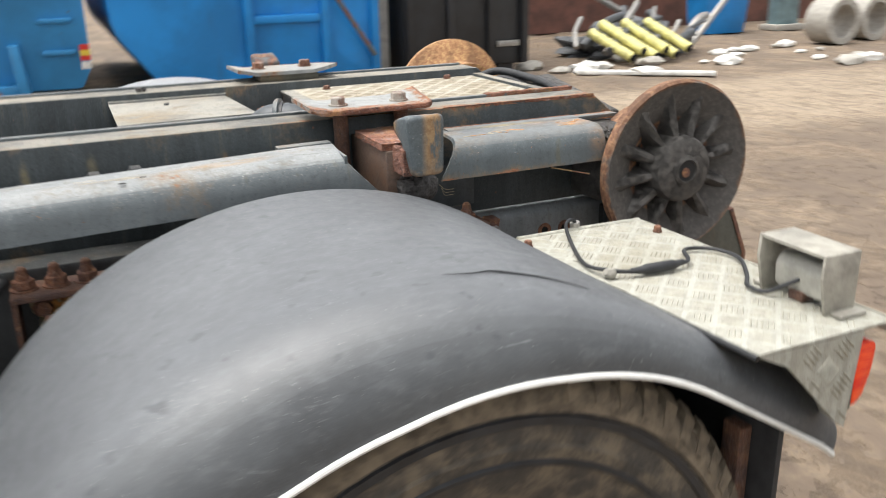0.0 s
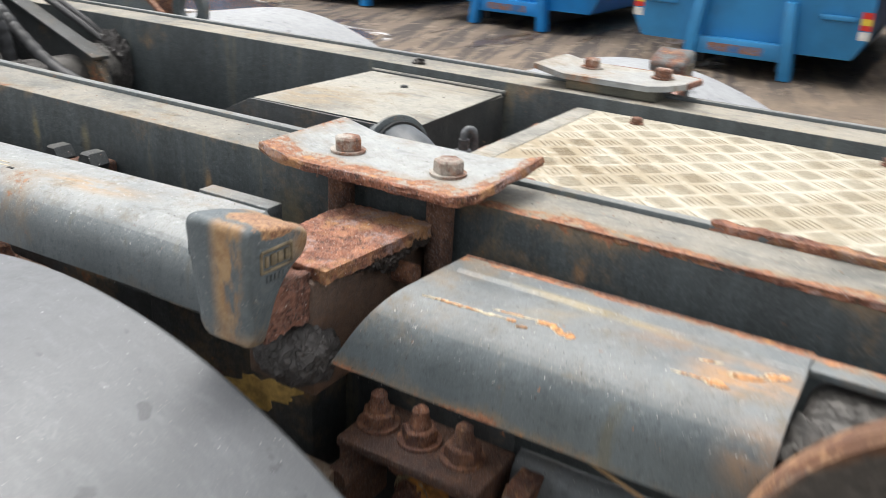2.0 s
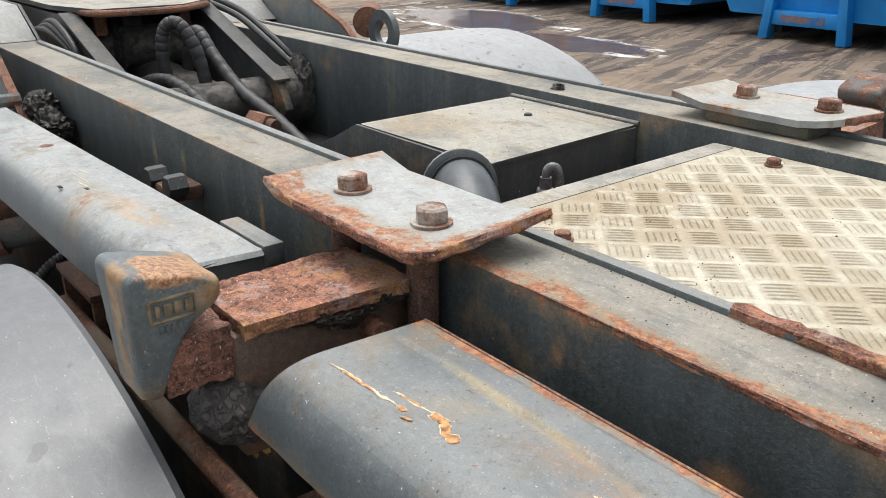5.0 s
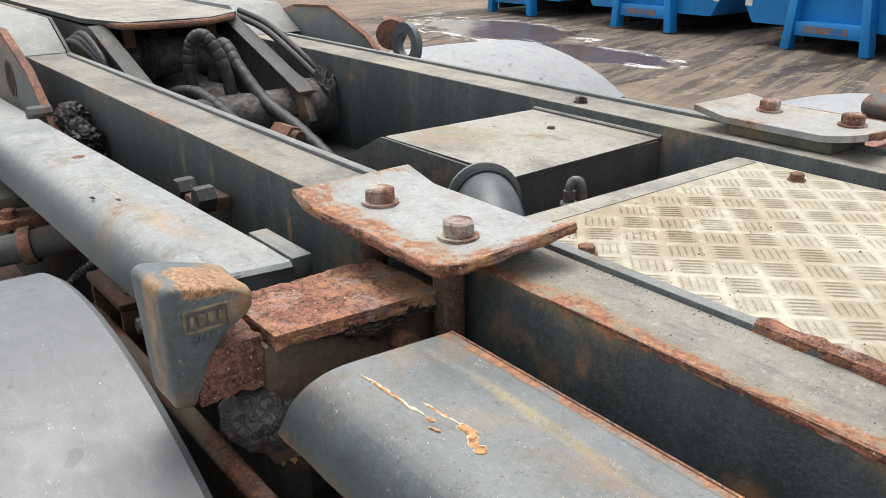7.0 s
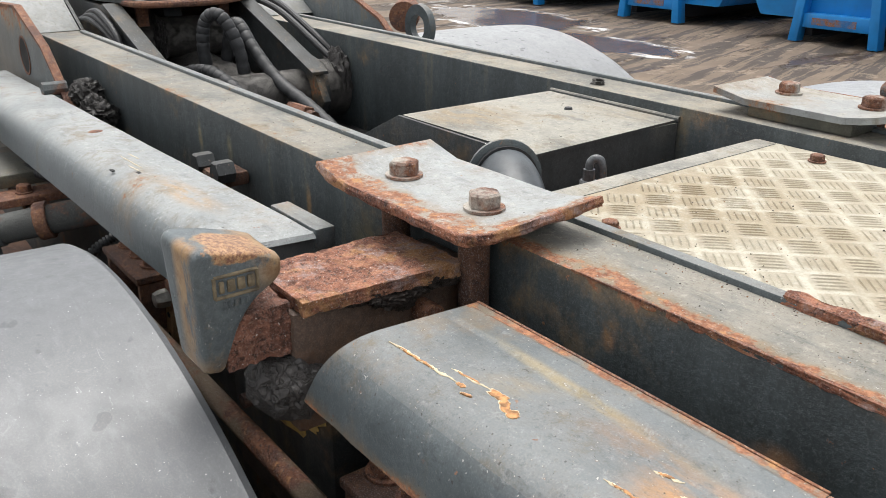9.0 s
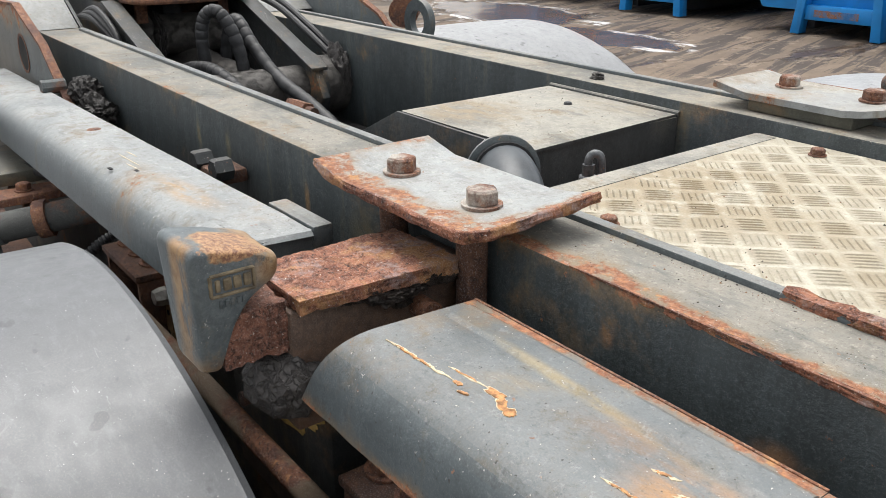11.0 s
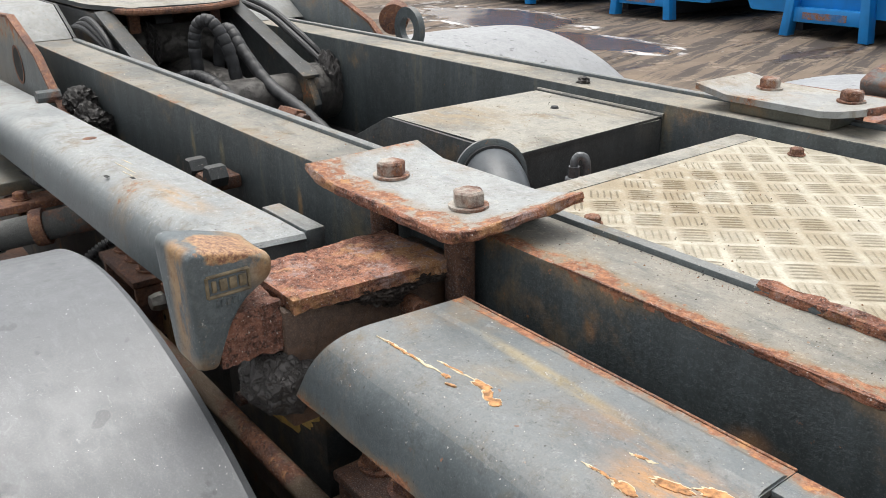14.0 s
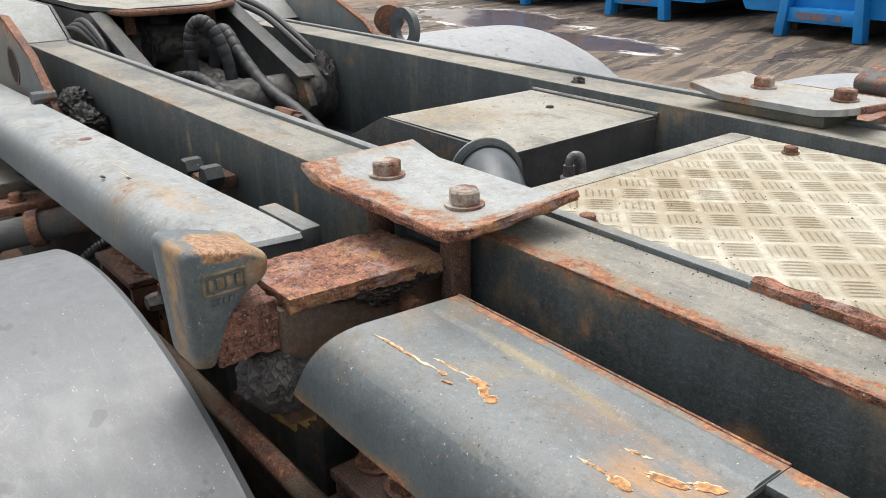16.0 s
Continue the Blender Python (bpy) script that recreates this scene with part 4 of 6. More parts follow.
# ---- mudguards and wheels ----
def make_mudguard(dx, far):
    g = thing("mudguard", -0.17 + dx, flip(-0.6, far), 0.5, "large curved grey plastic mudguard, scuffed and dusty", "mudguard", "mudguards")
    cx, cz, R = -0.17 + dx, 0.430, 0.68
    knots = ((-80, 0.14), (-20, 0.135), (-6, 0.125), (7, 0.105), (17, 0.09), (30, 0.065), (48, 0.035), (62, 0.012), (70, 0.01))

    def drop(a):
        for (a0, d0), (a1, d1) in zip(knots, knots[1:]):
            if a <= a1:
                return d0 + (d1 - d0) * max(0, (a - a0) / (a1 - a0))
        return knots[-1][1]

    def lift(a):
        """The tail of the outer edge stands a little fuller than the round."""
        ks = ((-90, 0.0), (22, 0.0), (36, 0.012), (46, 0.040), (55, 0.068), (60, 0.066), (65, 0.046))
        for (a0, d0), (a1, d1) in zip(ks, ks[1:]):
            if a <= a1:
                return d0 + (d1 - d0) * (a - a0) / (a1 - a0)
        return 0.03

    def spine(a):
        if a <= 40:
            q = radians(a)
            return Vector((cx + R * math.sin(q), cz + R * math.cos(q))), Vector((math.sin(q), math.cos(q)))
        q = radians(40)
        n = Vector((math.sin(q), math.cos(q)))
        return Vector((cx, cz)) + n * R + Vector((math.cos(q), -math.sin(q))) * R * math.tan(radians(a - 40)), n
    bm = bmesh.new()
    bt = []
    rows, under_rows = [], []
    angles = [-84 + 148.5 * i / 60 for i in range(61)]
    for a in angles:
        p, n = spine(a)
        d = drop(a)
        rise = lift(a)
        w = min(0.16, (d + rise) * 1.15)
        sec = [(-0.273, 0.03), (-0.275, 0.006), (-0.283, 0.0)] + [(-0.30 - (0.92 - w - 0.30) * i / 8, -0.004 * math.sin(math.pi * i / 8)) for i in range(9)]
        sec += [(-0.92 + w - w * math.sin(radians(10 * i)), (d + rise) * (1 - math.cos(radians(10 * i)))) for i in range(1, 10)]
        sec = [(y, h - rise * max(0, min(1, (-y - 0.45) / 0.35))) for y, h in sec]
        rows.append([bm.verts.new((p.x - n.x * h, y, p.y - n.y * h)) for y, h in sec])
        under_rows.append([bm.verts.new((p.x - n.x * (h + 0.004), y + (0.004 if k > 11 else 0), p.y - n.y * (h + 0.004))) for k, (y, h) in enumerate(sec)])
        bt.append((p.x - n.x * d, -0.922, p.y - n.y * d))
    m = len(rows[0])
    for i in range(len(rows) - 1):
        for k in range(m - 1):
            bm.faces.new((rows[i][k], rows[i + 1][k], rows[i + 1][k + 1], rows[i][k + 1]))
            bm.faces.new((under_rows[i][k + 1], under_rows[i + 1][k + 1], under_rows[i + 1][k], under_rows[i][k]))
        for k in (0, m - 1):
            bm.faces.new((rows[i][k], under_rows[i][k], under_rows[i + 1][k], rows[i + 1][k]))
    for i in (0, len(rows) - 1):
        for k in range(m - 1):
            bm.faces.new((rows[i][k], rows[i][k + 1], under_rows[i][k + 1], under_rows[i][k]))
    shell = part("shell", side(bm, far), M_FENDERFAR if far else M_FENDER, g)
    if not far and dx == 0.0:
        crack = smooth_path([(x, y, cz + math.sqrt(R * R - (x - cx) ** 2) + 0.0025) for x, y in ((-0.115, -0.785), (-0.075, -0.788), (-0.045, -0.779), (-0.02, -0.782), (0.03, -0.788), (0.07, -0.796), (0.105, -0.802))], 6)
        n = len(crack) - 1
        part("crack", sweep(crack, [0.0003 + 0.0012 * math.sin(math.pi * i / n) for i in range(n + 1)], 6), M_RUBBER, shell, "dark split in the plastic")
    part("trim", side(sweep(bt, 0.0047, 8), far), M_TRIM, g, "white rubber edge trim")
    return g


def make_wheel(dx, far):
    w = thing("wheel", -0.11 + dx, flip(-0.6, far), 0.0, "muddy black truck wheel with worn tread", "wheel", "wheels")
    c = (-0.11 + dx, 0, 0.50)
    for y0, y1 in ((-0.62, -0.88), (-0.30, -0.56)):
        s = -1
        prof = [(0.29, y0), (0.40, y0 - 0.012), (0.47, y0 - 0.004), (0.495, y0 - 0.03)]
        for i in range(5):
            a, b = y0 - 0.035 - i * 0.040, y0 - 0.035 - i * 0.040 - 0.030
            prof += [(0.505, a), (0.505, b), (0.492, b - 0.002), (0.492, b - 0.008)]
        prof += [(0.495, y1 + 0.022), (0.470, y1 - 0.002), (0.452, y1 - 0.006), (0.448, y1 - 0.010), (0.400, y1 - 0.012), (0.395, y1 - 0.016), (0.34, y1 - 0.008), (0.29, y1 + 0.012)]
        part("tyre", side(lathe(prof, c, "y", 72, closed=True), far), M_TYRE, w)
        if not far and dx == 0.0 and y1 < -0.8:
            part("shoulder", lathe([(0.4445, y1 - 0.004), (0.447, y1 - 0.0145), (0.462, y1 - 0.0125), (0.478, y1 - 0.004), (0.487, y1 + 0.008), (0.470, y1 + 0.010)], c, "y", 90, closed=True), M_TYREMUD, w, "mud-caked tyre shoulder")
            part("bead_ring", lathe([(0.366, y1 - 0.010), (0.369, y1 - 0.0175), (0.375, y1 - 0.0180), (0.379, y1 - 0.011)], c, "y", 72, closed=True), M_RUBBER, w)
            part("side_ring", lathe([(0.425, y1 - 0.008), (0.428, y1 - 0.0150), (0.4395, y1 - 0.0150), (0.442, y1 - 0.008)], c, "y", 72, closed=True), M_RUBBER, w)
            for i in range(64):
                q = 2 * math.pi * i / 64
                d, n = Vector((math.cos(q), 0, math.sin(q))), Vector((-math.sin(q), 0, math.cos(q)))
                lug = bmesh.new()
                ends = []
                for r, y, wide in ((0.462, y1 - 0.015, 0.010), (0.497, y1 + 0.004, 0.015), (0.509, y1 + 0.030, 0.016), (0.470, y1 + 0.030, 0.016)):
                    wide *= 1 + 0.25 * noise.noise(Vector((i * 1.7, r * 30, 0)))
                    ends.append([lug.verts.new(Vector(c) + d * r + n * (wide * u) + Vector((0, y, 0))) for u in (-1, 1)])
                for k in range(4):
                    p, t = ends[k], ends[(k + 1) % 4]
                    lug.faces.new((p[0], p[1], t[1], t[0]))
                for u in (0, 1):
                    lug.faces.new([e[u] for e in ends])
                part("tread_block", lug, M_TYREMUD, w, "", 0)
        part("rim", side(lathe([(0.291, y0 - 0.01), (0.29, y1 + 0.02), (0.25, y1 + 0.06), (0.24, y0 - 0.03)], c, "y", 48, closed=True), far), M_RUSTDARK, w)
        part("disc", side(lathe([(0.02, y1 + 0.09), (0.252, y1 + 0.08), (0.252, y1 + 0.1), (0.02, y1 + 0.11)], c, "y", 36), far), M_RUSTDARK, w)
    return w


def tyre_material():
    k = Mat("muddy_tyre_rubber", 0.8)
    a, f = k.noise(17, 8, 0.72), k.noise(70, 5, 0.7)
    c = k.mix(k.ramp(f, 0.3, 0.7), (0.03, 0.029, 0.027), (0.05, 0.047, 0.043))
    c = k.mix(k.ramp(a, 0.42, 0.66, 0.1, 0.75), c, (0.20, 0.16, 0.11))
    return k.done(c, None, k.mul(a, f, "ADD"), 0.006, 0.9)


M_TYRE = tyre_material()
M_TYREMUD = plain("dried_tyre_mud", (0.155, 0.125, 0.088), 0.9, 0.45, 26, 0.9, 0.006)
for far in (False, True):
    for dx in (0.0, -1.30):
        make_mudguard(dx, far)
        make_wheel(dx, far)


# ---- rear guide rollers ----
def make_roller(far):
    r = thing("guide_roller", 0.715, flip(-0.2, far), 0.84, "rusty flanged steel guide roller caked with black grease" if not far else "orange rusty flanged steel guide roller", "roller", "guide rollers")
    c = (0.722, 0, 1.04)
    prof = [(0.13, -0.095), (0.13, -0.175), (0.145, -0.190), (0.190, -0.212), (0.200, -0.222), (0.200, -0.240), (0.194, -0.246), (0.185, -0.242), (0.165, -0.233), (0.135, -0.222), (0.105, -0.205), (0.085, -0.186), (0.03, -0.18), (0.03, -0.10)]
    part("flange", side(lathe(prof, c, "y", 72, closed=True), far), M_ROLLERFAR if far else M_ROLLER, r)
    hub = part("hub", side(lathe([(0.001, -0.262), (0.02, -0.262), (0.022, -0.270), (0.062, -0.268), (0.072, -0.262), (0.076, -0.250), (0.078, -0.20), (0.001, -0.20)], c, "y", 40), far), M_GREASE, r)
    part("hollow", side(lathe([(0.001, -0.2625), (0.024, -0.2715)], c, "y", 20), far), M_HOLE2, hub)
    part("axle_end", side(lathe([(0.001, -0.275), (0.010, -0.2745), (0.012, -0.271), (0.012, -0.265)], (0.719, 0, 1.036), "y", 12), far), M_RUST, hub)
    part("socket", side(lathe([(0.022, -0.268), (0.026, -0.2755), (0.034, -0.2725), (0.036, -0.264)], c, "y", 20, closed=True), far), M_GREASE, hub)
    for i in range(12):
        a = radians(30 * i + 9)
        bm = bmesh.new()
        d, n = Vector((math.cos(a), 0, math.sin(a))), Vector((-math.sin(a), 0, math.cos(a)))
        rows = []
        for k in range(7):
            f = k / 6
            q = 0.066 + 0.108 * f
            half = 0.0105 + 0.004 * f
            front, back = -0.247 + 0.012 * f, -0.180 - 0.055 * f
            row = []
            for u, y in ((-1.5, back), (-0.75, front + 0.005), (0, front), (0.75, front + 0.005), (1.5, back)):
                j = 0.0045 * noise.noise(Vector((q * 40, u * 2, i * 3.1)))
                row.append(bm.verts.new(Vector(c) + d * q + n * (half * u + j) + Vector((0, y + j, 0))))
            rows.append(row)
        for p, q in zip(rows, rows[1:]):
            for k in range(4):
                bm.faces.new((p[k], p[k + 1], q[k + 1], q[k]))
        for row in (rows[0], rows[-1]):
            bm.faces.new(row)
        part("rib", side(bm, far), M_GREASE, r)
    part("axle", side(lathe([(0.05, -0.2), (0.05, 0.0)], c, "y", 24), far), M_GREASE, r)
    return r


def roller_material(name, lo, hi):
    k = Mat(name, 0.75)
    a, f = k.noise(16, 7, 0.65), k.noise(90, 5, 0.7)
    rust = k.mix(k.ramp(f, 0.4, 0.65), lo, hi)
    rust = k.mix(k.ramp(a, 0.45, 0.62, 0, 0.7), rust, tuple(v * 0.45 for v in lo))
    g = k.mix(k.ramp(f, 0.4, 0.7), (0.062, 0.058, 0.054), (0.105, 0.097, 0.089))
    x, z = k.mul(k.axis(0), -0.722, "ADD"), None
    s = k.nt.nodes.new("ShaderNodeVectorMath")
    s.operation = "DISTANCE"
    cy = k.nt.nodes.new("ShaderNodeCombineXYZ")
    sep = k.nt.nodes.new("ShaderNodeSeparateXYZ")
    k.link(k.co, sep.inputs[0])
    k.link(sep.outputs[0], cy.inputs[0])
    k.link(sep.outputs[2], cy.inputs[2])
    k.link(cy.outputs[0], s.inputs[0])
    s.inputs[1].default_value = (0.722, 0, 1.04)
    wob = k.nt.nodes.new("ShaderNodeMath")
    wob.operation = "MULTIPLY_ADD"
    k.link(a, wob.inputs[0])
    wob.inputs[1].default_value = 0.05
    k.link(s.outputs["Value"], wob.inputs[2])
    outer = k.mul(k.ramp(sep.outputs[1], -0.206, -0.212), k.ramp(wob.outputs[0], 0.224, 0.212))
    return k.done(k.mix(outer, rust, g), None, k.mul(a, f, "ADD"), 0.004, 0.7)


M_ROLLER = roller_material("roller_rust_and_grease", (0.17, 0.080, 0.045), (0.34, 0.19, 0.10))
M_ROLLERFAR = roller_material("bright_roller_rust", (0.27, 0.125, 0.055), (0.50, 0.30, 0.13))
make_roller(False)
make_roller(True)


# ---- between the rails ----
def tread_bars(x0, x1, y0, y1, z, pitch, h, bm):
    """Five-bar tread: square groups of five short raised bars, turned by turns, set at 45 degrees."""
    verts, faces = [], []
    n = int(1.5 * max(x1 - x0, y1 - y0) / pitch) + 2
    mx, my, q = (x0 + x1) / 2, (y0 + y1) / 2, math.sqrt(0.5)
    for i in range(-n, n):
        for j in range(-n, n):
            cx, cy = mx + pitch * q * (i - j), my + pitch * q * (i + j)
            ux, uy = (q, q) if (i + j) % 2 else (-q, q)
            for k in range(-2, 3):
                ox, oy = cx - uy * k * pitch * 0.178, cy + ux * k * pitch * 0.178
                if not (x0 < ox < x1 and y0 < oy < y1):
                    continue
                L, W = pitch * 0.41, pitch * 0.042
                b = len(verts)
                for s, w, zz in ((-1, 0, -0.0005), (-0.6, -1, -0.0005), (0.6, -1, -0.0005), (1, 0, -0.0005), (0.6, 1, -0.0005), (-0.6, 1, -0.0005), (-0.55, 0, h), (0.55, 0, h)):
                    verts.append((ox + ux * L * s - uy * W * w, oy + uy * L * s + ux * W * w, z + zz))
                for f in ((0, 1, 6), (1, 2, 7, 6), (2, 3, 7), (3, 4, 7), (4, 5, 6, 7), (5, 0, 6)):
                    faces.append([b + v for v in f])
    me = bpy.data.meshes.new("tread")
    me.from_pydata(verts, [], faces)
    bm.from_mesh(me)
    bpy.data.meshes.remove(me)
    return bm


def make_deck():
    d = thing("tread_deck", 0.34, YC, 1.1, "dirty cream aluminium tread plate deck between the rails", "deck plate")
    z = 1.160
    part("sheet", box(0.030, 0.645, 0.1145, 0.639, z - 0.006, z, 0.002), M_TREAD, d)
    bars = tread_bars(0.078, 0.625, 0.132, 0.626, z, 0.045, 0.0012, bmesh.new())
    tagged(part("tread_relief", bars, M_TREADBAR, d, "", 0), kind="stuff")
    part("border", box(0.029, 0.064, 0.118, 0.632, z - 0.004, z + 0.0009, 0.0004), M_INNER, d, "smooth grey folded border")
    part("rear_angle", box(0.632, 0.660, 0.118, 0.632, z - 0.05, z + 0.008, 0.002), M_RAIL, d)
    for bx, by in ((0.153, 0.591), (0.537, 0.611), (0.162, 0.16), (0.52, 0.16)):
        part("bolt", hexnut(bx, by, z + 0.001, 0.017, 0.010, bx * 9), M_RUST, d, "small rusty bolt")
    part("apron", box(0.036, 0.046, 0.1145, 0.639, 0.98, z - 0.0065, 0.002), M_DARK, d)


def make_inner_box():
    b = thing("valve_cover_box", -0.27, 0.45, 0.98, "dusty grey sheet steel cover box between the rails", "cover box")
    z = 1.160
    part("lid", prism(rounded([(-0.428, 0.292), (-0.108, 0.300), (-0.125, 0.640), (-0.425, 0.640)], 0.004), "z", z - 0.004, z, 0.0015), M_INNER, b)
    # Upright near wall is set darker than the lid.
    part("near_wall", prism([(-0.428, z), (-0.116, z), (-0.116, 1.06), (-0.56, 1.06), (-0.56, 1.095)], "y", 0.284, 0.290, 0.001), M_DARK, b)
    part("rear_wall", prism([(0.290, z - 0.0045), (0.638, z - 0.0045), (0.638, 1.0), (0.290, 1.0)], "x", -0.128, -0.122), M_INNER, b)
    part("weld_bead", rod((-0.425, 0.6405, z + 0.001), (-0.12, 0.6405, z + 0.001), 0.005, 10), M_INNER, b)
    part("rubber_plug", lathe([(0.001, 0.005), (0.006, 0.004), (0.008, 0)], (-0.289, 0.55, z), "z", 12), M_RUBBER, b)


def make_cap():
    c = thing("filler_elbow", -0.06, 0.24, 1.05, "grey ribbed plastic elbow cap beside the guide plate", "pipe cap")
    path = smooth_path([(-0.130, 0.245, 1.03), (-0.126, 0.242, 1.105), (-0.105, 0.230, 1.142), (-0.070, 0.212, 1.152), (-0.030, 0.192, 1.143), (0.0, 0.172, 1.118), (0.012, 0.164, 1.06)], 8)
    part("elbow", sweep(path, 0.0405, 28), M_GREYCAP, c)
    d = (path[24] - path[22]).normalized()
    mid = path[23]
    ring = [(-0.010, 0.043), (-0.008, 0.049), (-0.003, 0.0515), (0.003, 0.0515), (0.0045, 0.0485), (0.0045, 0.041)]
    part("collar", sweep([mid + d * h for h, _ in ring], [r for _, r in ring], 32), M_COVER, c, "raised rim with rust marks")
    part("dark_ring", sweep([mid + d * 0.0046, mid + d * 0.012], 0.0435, 28), M_RUBBER, c, "dark ring beside the rim")


def make_fitting():
    f = thing("hydraulic_fitting", -0.031, 0.332, 1.07, "small grey steel elbow fitting with a red-brown hose", "hose fitting")
    part("nut", hexnut(-0.031, 0.332, 1.1180, 0.024, 0.018, 0.3), M_FITTING, f)
    part("barrel", rod((-0.031, 0.332, 1.134), (-0.031, 0.332, 1.152), 0.0085, 8), M_FITTING, f)
    part("elbow", sweep(smooth_path([(-0.031, 0.332, 1.150), (-0.031, 0.333, 1.161), (-0.027, 0.338, 1.167), (-0.021, 0.344, 1.163), (-0.019, 0.346, 1.145), (-0.019, 0.346, 1.128)], 6), 0.0058, 12), M_FITTING, f)
    part("hose", sweep(smooth_path([(-0.019, 0.346, 1.13), (-0.015, 0.37, 1.122), (-0.012, 0.45, 1.121), (-0.03, 0.60, 1.121)], 8), 0.007, 10), M_RUST, f, "red-brown hose")
    part("base", crust([(-0.050, 0.25), (0.020, 0.25), (0.022, 0.632), (-0.040, 0.632)], 1.085, 1.117, 22, 0.003, 70, 2), M_CRUST, f, "rusty cross bar")


M_FITTING = plain("oily_fitting_steel", (0.13, 0.135, 0.14), 0.4, 0.4, 90, 0.4, 0.001, 0.5)
make_deck()
make_inner_box()
make_cap()
make_fitting()


# ---- the rear corner box ----
BOX_SET = Vector((-0.018, -0.028, 0.020))


def make_corner_box():
    b = thing("corner_box", 0.42, -0.63, 0.5, "pale aluminium tread plate box behind the mudguard", "storage box")
    z = 0.958
    top = [(0.253, -0.323), (0.546, -0.330), (0.566, -0.924), (0.302, -0.924), (0.281, -0.653), (0.265, -0.532)]
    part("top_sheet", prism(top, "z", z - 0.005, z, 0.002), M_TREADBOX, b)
    bars = tread_bars(0.285, 0.538, -0.910, -0.345, z, 0.045, 0.0014, bmesh.new())
    bmesh.ops.delete(bars, geom=[v for v in bars.verts if v.co.x < 0.270 + max(0, -v.co.y - 0.33) * 0.07], context="VERTS")
    tagged(part("tread_relief", bars, M_TREADBAR2, b, "", 0), kind="stuff")
    seam = smooth_path([(0.251, -0.322, z - 0.006), (0.263, -0.532, z - 0.006), (0.279, -0.653, z - 0.006), (0.300, -0.924, z - 0.006)], 6)
    # Black strip stands in for the shaded gap along the mudguard.
    part("seam", sweep(seam, 0.0045, 8), M_RUBBER, b, "black strip painting the dark gap against the mudguard")
    part("outer_side", prism([(0.304, z - 0.0055), (0.506, z - 0.0055), (0.492, 0.795), (0.474, 0.806), (0.427, 0.856), (0.360, 0.925)], "y", -0.924, -0.918), M_TREADBOX, b)
    sb = tread_bars(0.33, 0.488, 0.80, 0.940, 0, 0.045, 0.0026, bmesh.new())
    bmesh.ops.delete(sb, geom=[v for v in sb.verts if v.co.y + (v.co.x - 0.319) * 0.98 < 0.975], context="VERTS")
    for v in sb.verts:
        v.co = Vector((v.co.x, -0.924 - v.co.z, v.co.y))
    tagged(part("side_relief", sb, M_TREADBAR2, b, "", 0), kind="stuff")
    part("rear_side", prism([(-0.332, z - 0.0055), (-0.919, z - 0.0055), (-0.919, 0.795), (-0.332, 0.795)], "x", 0.494, 0.499), M_TREADBOX, b)
    part("inner_side", box(0.245, 0.54, -0.340, -0.335, 0.62, z - 0.0055), M_TREADBOX, b)
    part("rear_lip", prism([(0.545, -0.335), (0.549, -0.335), (0.572, -0.924), (0.567, -0.924)], "z", 0.935, z + 0.001, 0.001), M_TREADBOX, b)
    for bx, by in ((0.525, -0.419), (0.252, -0.379)):
        part("screw", hexnut(bx, by, z + 0.001, 0.013, 0.012, 0.4), M_RUST, b)
    part("folded_rim", sweep([(0.258, -0.3265, z - 0.002), (0.40, -0.329, z - 0.001), (0.545, -0.333, z - 0.002)], 0.006, 10), M_TREADBOX, b)
    b.location += BOX_SET


def make_work_lamp():
    w = thing("work_lamp", 0.52, -0.80, 0.958, "weathered grey work lamp in a bent steel guard", "work lamp")
    z = 0.970
    for y0, y1, f0, f1 in ((-0.872, -0.866, -0.895, -0.8725), (-0.745, -0.739, -0.7385, -0.716)):
        leg = part("guard_leg", prism([(0.492, z), (0.552, z), (0.552, 1.066), (0.480, 1.066), (0.478, 1.03)], "y", y0, y1, 0.001), M_LAMPCASE, w, "bent steel guard side")
        part("foot", box(0.500, 0.552, f0, f1, z, z + 0.005, 0.001), M_LAMPCASE, leg)
    part("guard_top", box(0.480, 0.552, -0.8655, -0.7455, 1.060, 1.066, 0.001), M_LAMPCASE, w, "bent steel guard top")
    case = part("housing", prism(rounded([(0.505, 0.982), (0.501, 1.020), (0.512, 1.036), (0.545, 1.036), (0.545, 0.980)], 0.005), "y", -0.856, -0.758, 0.003), M_LAMPCASE2, w)
    # Black strip paints the shadow between housing and guard top.
    part("shadow_gap", box(0.540, 0.5445, -0.864, -0.747, 1.0365, 1.0595, 0.001), M_RUBBER, case)
    part("lens", box(0.5455, 0.548, -0.854, -0.760, 0.984, 1.034, 0.001), M_GLASS, case, "clear lamp glass")
    part("bracket", box(0.50, 0.525, -0.82, -0.79, z, 0.985, 0.002), M_RUSTDARK, w)
    w.location += BOX_SET + Vector((-0.010, 0, -0.010))


